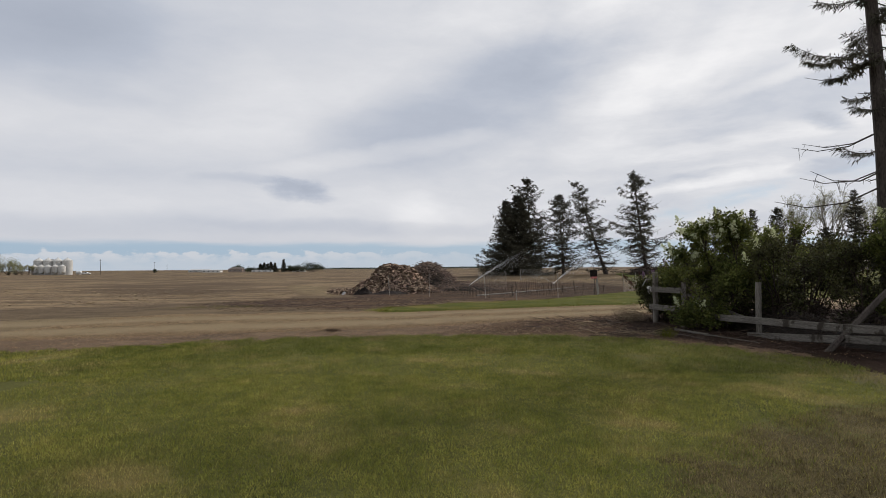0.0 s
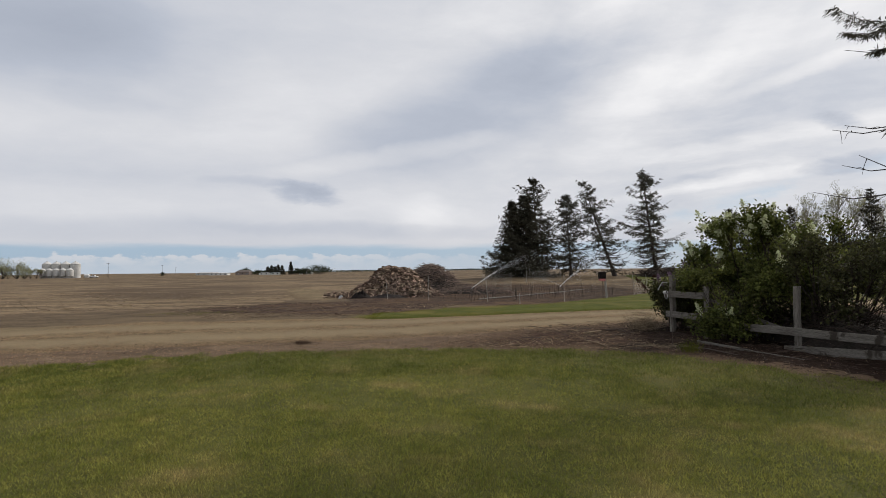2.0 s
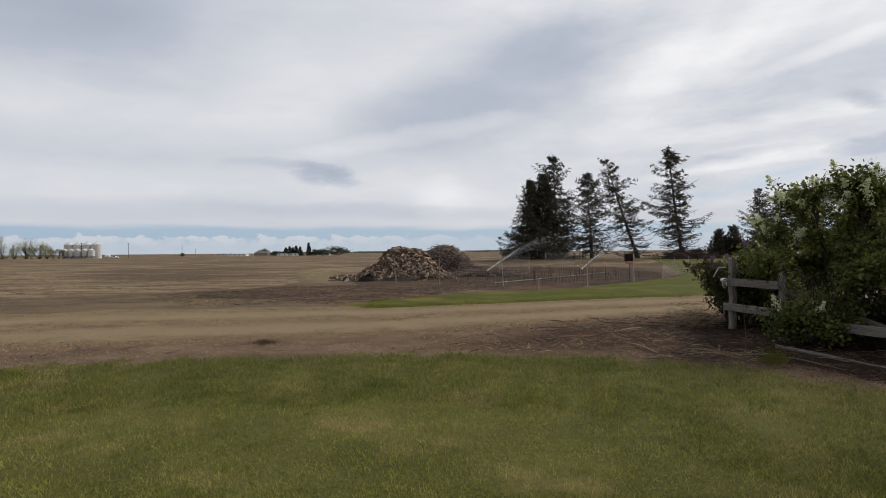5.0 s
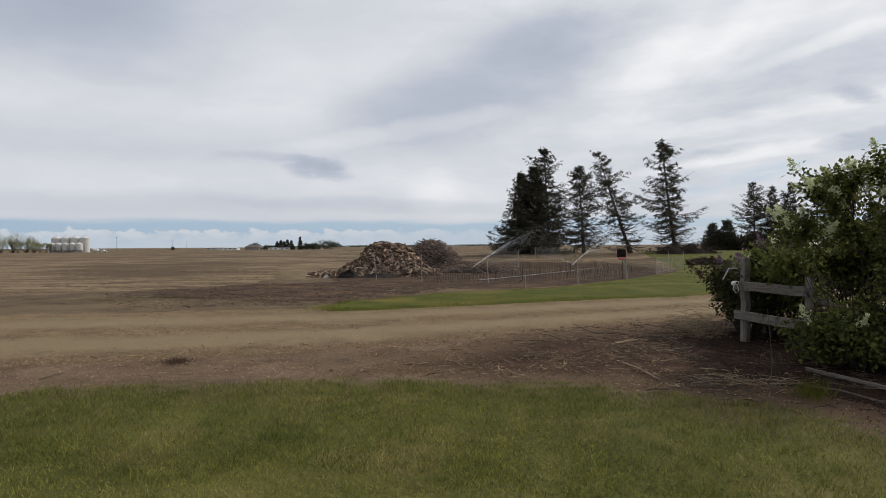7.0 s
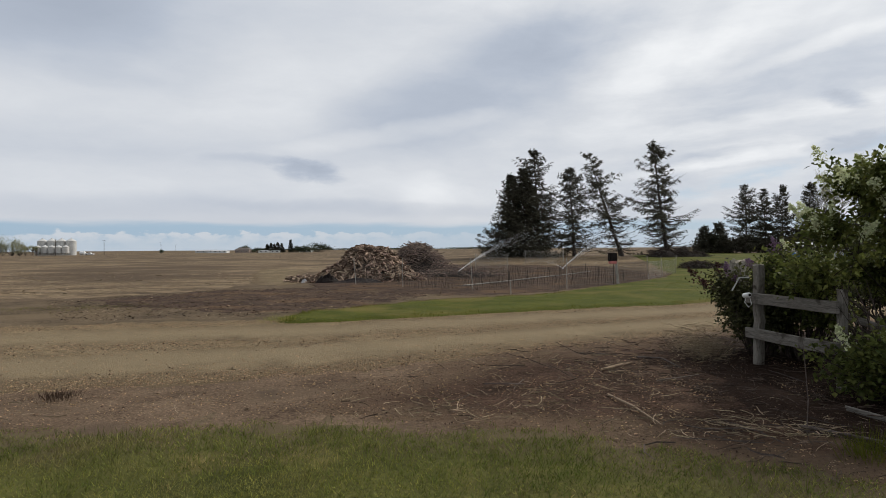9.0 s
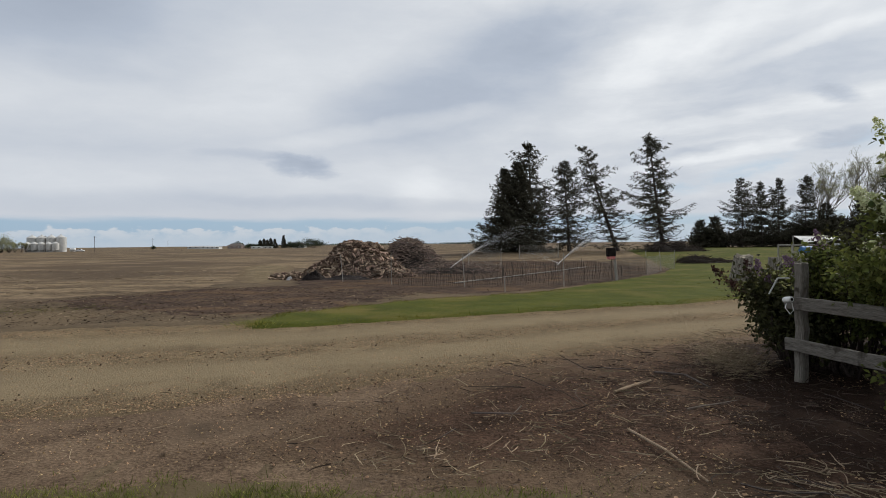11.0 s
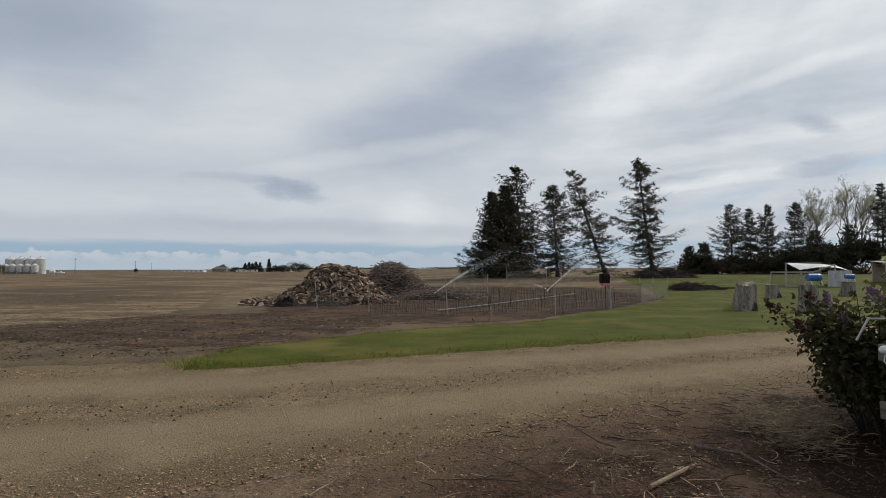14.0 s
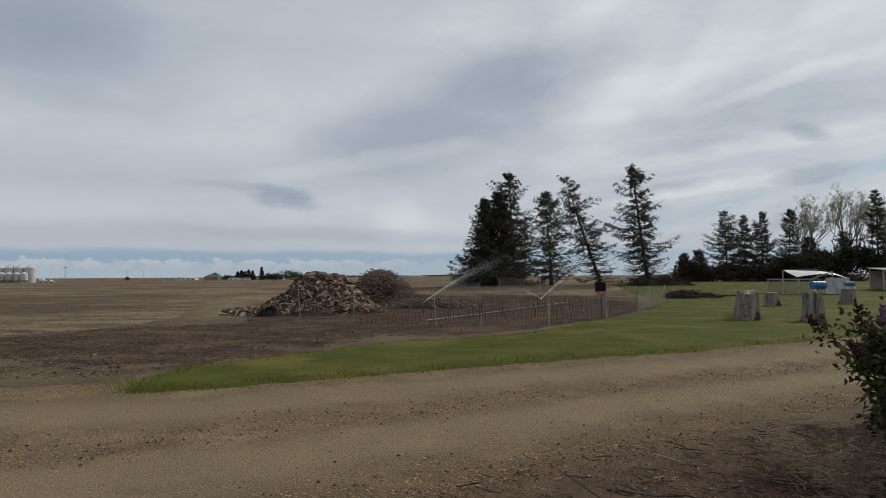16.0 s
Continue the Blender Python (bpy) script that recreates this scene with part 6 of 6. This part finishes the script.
def litter(name, n, seed, poly, length, r, mat, label, category, where, lift=0.045, heap=0.05, clumps=None, curl=0.22):
    """Straws and twigs lying crosswise, as one mesh."""
    rng = random.Random(seed)
    buf, made = Buf(), 0
    p = np.array(poly)
    while made < n:
        if clumps and rng.random() < 0.75:
            cx, cy, sx, sy = rng.choice(clumps)
            x, y = rng.gauss(cx, sx), rng.gauss(cy, sy)
        else:
            x, y = rng.uniform(where[0][0], where[1][0]), rng.uniform(where[0][1], where[1][1])
        made += 1
        if poly_gap(poly, np.array([x]), np.array([y]))[0] < 0.05:
            continue
        a, l = rng.uniform(0, 6.283), rng.uniform(*length) / 2
        z = ground(x, y) + lift + abs(rng.gauss(0, heap))
        t, lo = r * rng.uniform(0.45, 1.5), ground(x, y) + lift - 0.012
        q, pts, bow, slope = Vector((x, y, z)), [], rng.gauss(0, curl), rng.uniform(-0.18, 0.18)
        for _ in range(5):
            pts.append(Vector((q.x, q.y, max(q.z, lo))))
            a += bow + rng.gauss(0, curl * 0.7)
            q = q + Vector((math.cos(a), math.sin(a), slope + rng.uniform(-0.12, 0.12))) * (l * 0.5)
        buf.tube(pts, [t, t, t * 0.9, t * 0.75, t * 0.45], 3, cap=False)
    return tagged(part(name, buf, mat), label, category, kind="stuff")


HEAPS = [(3.7, 11.85, 0.5, 0.20), (4.1, 11.6, 0.4, 0.18), (2.2, 12.8, 0.6, 0.4), (3.3, 14.0, 0.5, 0.5), (1.2, 12.4, 0.5, 0.3), (2.9, 15.2, 0.6, 0.5)]
litter("straw", 520, 1, BED, (0.06, 0.34), 0.0040, M_STRAW, "pale dry stalks lying on the mulch", "straw", ((-0.6, 10), (8, 18)), clumps=HEAPS)
litter("sticks", 46, 12, BED, (0.3, 0.8), 0.006, M_TWIG, "long pale sticks lying in a tangle at the lawn's edge", "sticks", ((-0.3, 9), (7, 17)), clumps=[(3.8, 11.7, 0.5, 0.2), (4.3, 11.4, 0.4, 0.2), (3.0, 14.4, 0.5, 0.6)])
litter("twigs", 1500, 2, BED, (0.05, 0.30), 0.0042, M_DEADTWIG, "brown twigs littering the mulch under the hedge", "twigs", ((-0.3, 7), (9, 18)), clumps=[(4.2, 14.6, 0.9, 1.0), (5.0, 12.8, 0.7, 1.2), (5.8, 10.2, 0.6, 1.2), (5.0, 16.2, 0.7, 0.7)])
litter("straw", 260, 3, NEAR_DIRT, (0.06, 0.30), 0.004, M_STRAW, "short dry straws on the road's edge", "straw", ((-11, 8.5), (4, 15)), lift=0.035, heap=0.01)
litter("field_stubble", 300, 4, [(-70, 0), (-20.3, 24.5), (-14.8, 29), (-11, 37), (-12.5, 44), (-16, 60), (-60, 70), (-90, 30)], (0.2, 0.7), 0.016, M_STRAW, "pale crop stubble on the field", "stubble", ((-50, 18), (-10, 68)), lift=0.02, heap=0.03)
litter("straw", 900, 5, [(-14, 28), (-10.5, 36), (-6.2, 36.5), (0.6, 30.5), (-1.7, 25.6), (-4, 22), (-9, 21)], (0.05, 0.24), 0.0055, M_STRAW, "dry straw on the dirt beyond the road", "straw", ((-14, 21), (1, 37)), lift=0.03, heap=0.01)



def chips(name, n, seed, poly, where, size, mat, label, lift=0.044, avoid=None):
    """Flat bark and straw flakes lying at all angles, as one mesh."""
    nr = np.random.RandomState(seed)
    xy = nr.uniform(where[0], where[1], (n, 2))
    xy = xy[poly_gap(poly, xy[:, 0], xy[:, 1]) > 0.02]
    if avoid:
        xy = xy[poly_gap(avoid, xy[:, 0], xy[:, 1]) + 0.5 * wobble(xy[:, 0], xy[:, 1], 0.4) < 0.1]
    k = len(xy)
    c = np.concatenate([xy, (land(xy[:, 0], xy[:, 1]) + lift + nr.uniform(0, 0.012, k))[:, None]], 1)
    d = unit(np.concatenate([nr.normal(0, 1, (k, 2)), nr.normal(0, 0.18, (k, 1))], 1))
    nn = unit(np.concatenate([nr.normal(0, 0.35, (k, 2)), np.ones((k, 1))], 1))
    l = nr.uniform(*size, k)
    return tagged(part(name, Buf().arrays(*leaf_arrays(c, d, nn, l, l * nr.uniform(0.12, 0.45, k), 0.1)), mat), label, "wood chips", kind="stuff")


# these chips take the darkest bark colour, as shade under the hedge
chips("bark_chips", 30000, 11, UNDER_HEDGE, ((4, 3), (10, 19)), (0.010, 0.05), M_CHIP, "bark chips under the hedge, coloured dark for its shade", 0.05)
chips("bark_chips", 50000, 1, BED, ((-0.6, 8), (6, 19)), (0.008, 0.04), M_LOGBARK, "brown bark chips covering the planting bed", avoid=UNDER_HEDGE)
chips("straw_chips", 5000, 2, BED, ((-0.6, 8), (9, 19)), (0.01, 0.045), M_TWIG, "pale straw flakes in the planting bed", avoid=UNDER_HEDGE)
BEYOND = [(-14, 28), (-10.5, 36), (-6.2, 36.5), (0.6, 30.5), (-1.7, 25.6), (-4, 22), (-9, 21)]
NEAR_FIELD = [(-46, 8), (-20.3, 24.5), (-14.8, 29), (-11, 37), (-12.5, 44), (-16, 60), (-60, 70), (-70, 30)]
scatter("dirt_clods", 1500, 25, BEYOND, (0.008, 0.034), M_CLOD, "rough dark clods on the bare soil", "soil clods", power=2.2, squash=0.7)
chips("bark_chips", 9000, 4, BEYOND, ((-14, 21), (1, 37)), (0.03, 0.11), M_CHIP, "dark bark litter on the dirt beyond the road", 0.03)
chips("straw_chips", 3000, 5, BEYOND, ((-14, 21), (1, 37)), (0.02, 0.07), M_STRAW, "pale straw flakes on the dirt beyond the road", 0.03)
chips("straw_chips", 26000, 6, NEAR_FIELD, ((-50, 10), (-10, 64)), (0.03, 0.11), M_STRAW, "pale crop residue on the field", 0.012)
chips("bark_chips", 20000, 7, NEAR_FIELD, ((-50, 10), (-10, 64)), (0.03, 0.10), M_CLOD, "dark soil crumbs on the field", 0.012)
chips("bark_chips", 16000, 8, GARDEN, ((-9, 30), (19, 72)), (0.03, 0.14), M_CLOD, "dark crumbs of garden soil", 0.034)
chips("straw_chips", 30000, 3, NEAR_DIRT, ((-12, 8), (6, 16)), (0.006, 0.028), M_STRAW, "pale straw flakes on the dirt", 0.034)
chips("bark_chips", 30000, 9, NEAR_DIRT, ((-12, 8), (6, 16)), (0.006, 0.028), M_LOGBARK, "brown crumbs on the dirt", 0.034)
chips("gravel_flakes", 40000, 10, ROAD, ((-12, 10), (14, 30)), (0.006, 0.026), M_STONE, "flat gravel flakes on the road", 0.036)


def weed_tuft(at, h, n, seed, label, mat=None, spread=0.16):
    nr = np.random.RandomState(seed)
    root = thing("weed_tuft", (*at, ground(*at) + 0.03), label, "weed", "weeds")
    c = np.concatenate([nr.normal(0, spread * 0.5, (n, 2)), np.zeros((n, 1))], 1)
    d = unit(np.concatenate([c[:, :2] * 2.2 + nr.normal(0, 0.25, (n, 2)), np.ones((n, 1))], 1))
    tagged(part("tuft", Buf().arrays(*leaf_arrays(c, d, unit(nr.normal(0, 1, (n, 3)) * (1, 1, 0.1)), nr.uniform(0.4, 1.1, n) * h, nr.uniform(0.003, 0.007, n), 0.2)), mat or M_GRASS, root), kind="stuff")


weed_tuft((-3.3, 13.0), 0.10, 420, 1, "dry brown tuft on the road's edge", M_LOGBARK, 0.22)
weed_tuft((-3.0, 20.9), 0.20, 420, 2, "grey-green weed at the verge's tip", M_GRASS, 0.5)
weed_tuft((-10.2, 25.2), 0.10, 700, 9, "low green weeds on the dirt beyond the road", M_VERGEGRASS, 1.6)
weed_tuft((-12.0, 24.4), 0.09, 400, 10, "low green weeds on the dirt beyond the road", M_VERGEGRASS, 1.2)
weed_tuft((4.5, 11.0), 0.30, 200, 3, "green weed tuft by the hedge", M_VERGEGRASS)
litter("dry_weeds", 1500, 6, BED, (0.06, 0.24), 0.0026, M_STRAW, "curled pale dry weeds by the hedge", "weeds", ((4.8, 15.8), (5.6, 16.8)), heap=0.16, clumps=[(5.15, 16.25, 0.22, 0.20), (5.0, 15.6, 0.16, 0.18)], curl=0.6)
weed_tuft((5.2, 16.2), 0.42, 260, 8, "pale dry weed standing by the hedge", M_STRAW, 0.42)
weed_tuft((14.0, 36.7), 0.45, 180, 6, "tall grass beside the stump", M_GRASS, 0.3)
weed_tuft((24.6, 51.0), 0.35, 150, 7, "tall grass beside the stump", M_GRASS, 0.4)


limb("sapling", [(4.42, 11.72, 0.0), (4.44, 11.73, 0.3), (4.41, 11.72, 0.6), (4.40, 11.75, 0.88)], [0.006, 0.005, 0.004, 0.002], "thin dead sapling standing in the bed", "sapling", "", M_TWIG)


# ---------- grass ----------
def turf(name, n, seed, poly, where, h, w, label, inset=-0.12, edge=0.0, lift=0.05, mat=None, rag=0.16, tilt=0.42, thin_edge=0.0):
    """Blades of grass, as one mesh."""
    nr = np.random.RandomState(seed)
    xy = nr.uniform(where[0], where[1], (n, 2))
    gap = poly_gap(poly, xy[:, 0], xy[:, 1]) + rag * (0.6 * wobble(xy[:, 0], xy[:, 1], 0.35) + 0.5 * wobble(xy[:, 1] + 7, xy[:, 0], 0.12))
    keep = (gap > inset) & ((gap < edge) if edge else True)
    if poly is LAWN:
        worn = poly_gap(WORN, xy[:, 0], xy[:, 1]) + 0.5 * wobble(xy[:, 0], xy[:, 1], 0.5)
        keep &= nr.uniform(0, 1, n) > 0.85 * ramp(-0.3, 0.5, worn)
        keep &= nr.uniform(0, 1, n) < 0.06 + 0.94 * ramp(-0.25, 0.45, gap + 0.30 * wobble(xy[:, 0], xy[:, 1], 0.22))
    if thin_edge:
        keep &= nr.uniform(0, 1, n) > thin_edge * ramp(3.6, 0.8, gap + 0.8 * wobble(xy[:, 0], xy[:, 1], 0.7))
    xy, gap = xy[keep], gap[keep]
    k = len(xy)
    z = land(xy[:, 0], xy[:, 1]) + lift * ramp(-0.3, 0.15, gap)
    tall = h * nr.uniform(0.45, 1.2, k) * (1 + 0.35 * wobble(xy[:, 0], xy[:, 1], 0.3))
    d = unit(np.concatenate([nr.normal(0, tilt, (k, 2)), np.ones((k, 1))], 1))
    c = np.concatenate([xy, z[:, None]], 1)
    side = unit(np.concatenate([nr.normal(0, 1, (k, 2)), np.zeros((k, 1))], 1)) * (w * nr.uniform(0.6, 1.3, k))[:, None] * 0.5
    v = np.stack([c - side, c + side, c + d * np.abs(tall)[:, None]], 1).reshape(-1, 3)
    return tagged(part(name, Buf().arrays(v, np.arange(k * 3).reshape(-1, 3)), mat or M_GRASS), label, "grass", kind="stuff")


turf("lawn_grass", 330000, 1, LAWN, ((-6, 1.2), (6.6, 12.6)), 0.045, 0.0062, "short mown green grass blades", rag=0.32, tilt=0.75, thin_edge=0.75)
turf("lawn_grass", 140000, 2, LAWN, ((-4, 0.8), (5.2, 6.5)), 0.040, 0.0055, "short mown green grass blades", rag=0.32, tilt=0.75)
turf("lawn_grass", 60000, 3, LAWN, ((-13, 6), (-5, 12)), 0.045, 0.012, "short mown green grass blades", rag=0.32)
turf("edge_grass", 90000, 4, LAWN, ((-10, 5), (6.8, 12.6)), 0.080, 0.006, "longer grass along the lawn's edge", edge=1.0, rag=0.32, inset=-0.3, mat=M_EDGEGRASS, tilt=0.8)
turf("edge_grass", 150000, 9, LAWN, ((-7, 6.4), (6.2, 12.4)), 0.062, 0.006, "shaggy green grass towards the lawn's edge", edge=3.2, rag=0.6, inset=0.1, mat=M_EDGEGRASS, tilt=0.8)
turf("dry_grass", 85000, 8, WORN, ((0.5, 0.3), (6.2, 5.0)), 0.040, 0.007, "dry brown grass blades on the worn patch", inset=-0.5, mat=M_DRYGRASS, lift=0.055)
turf("verge_grass", 90000, 5, VERGE, ((-4, 20), (18, 44)), 0.024, 0.012, "bright green grass blades on the verge", lift=0.065, mat=M_VERGEGRASS, tilt=1.1)
turf("verge_grass", 40000, 6, VERGE, ((14, 28), (46, 70)), 0.022, 0.020, "green grass blades on the yard", lift=0.065, mat=M_VERGEGRASS, tilt=1.1)
turf("edge_grass", 50000, 7, VERGE, ((-4.2, 20), (18, 32)), 0.085, 0.014, "longer grass along the verge's edge", edge=0.45, lift=0.06, mat=M_VERGEGRASS, tilt=0.8)
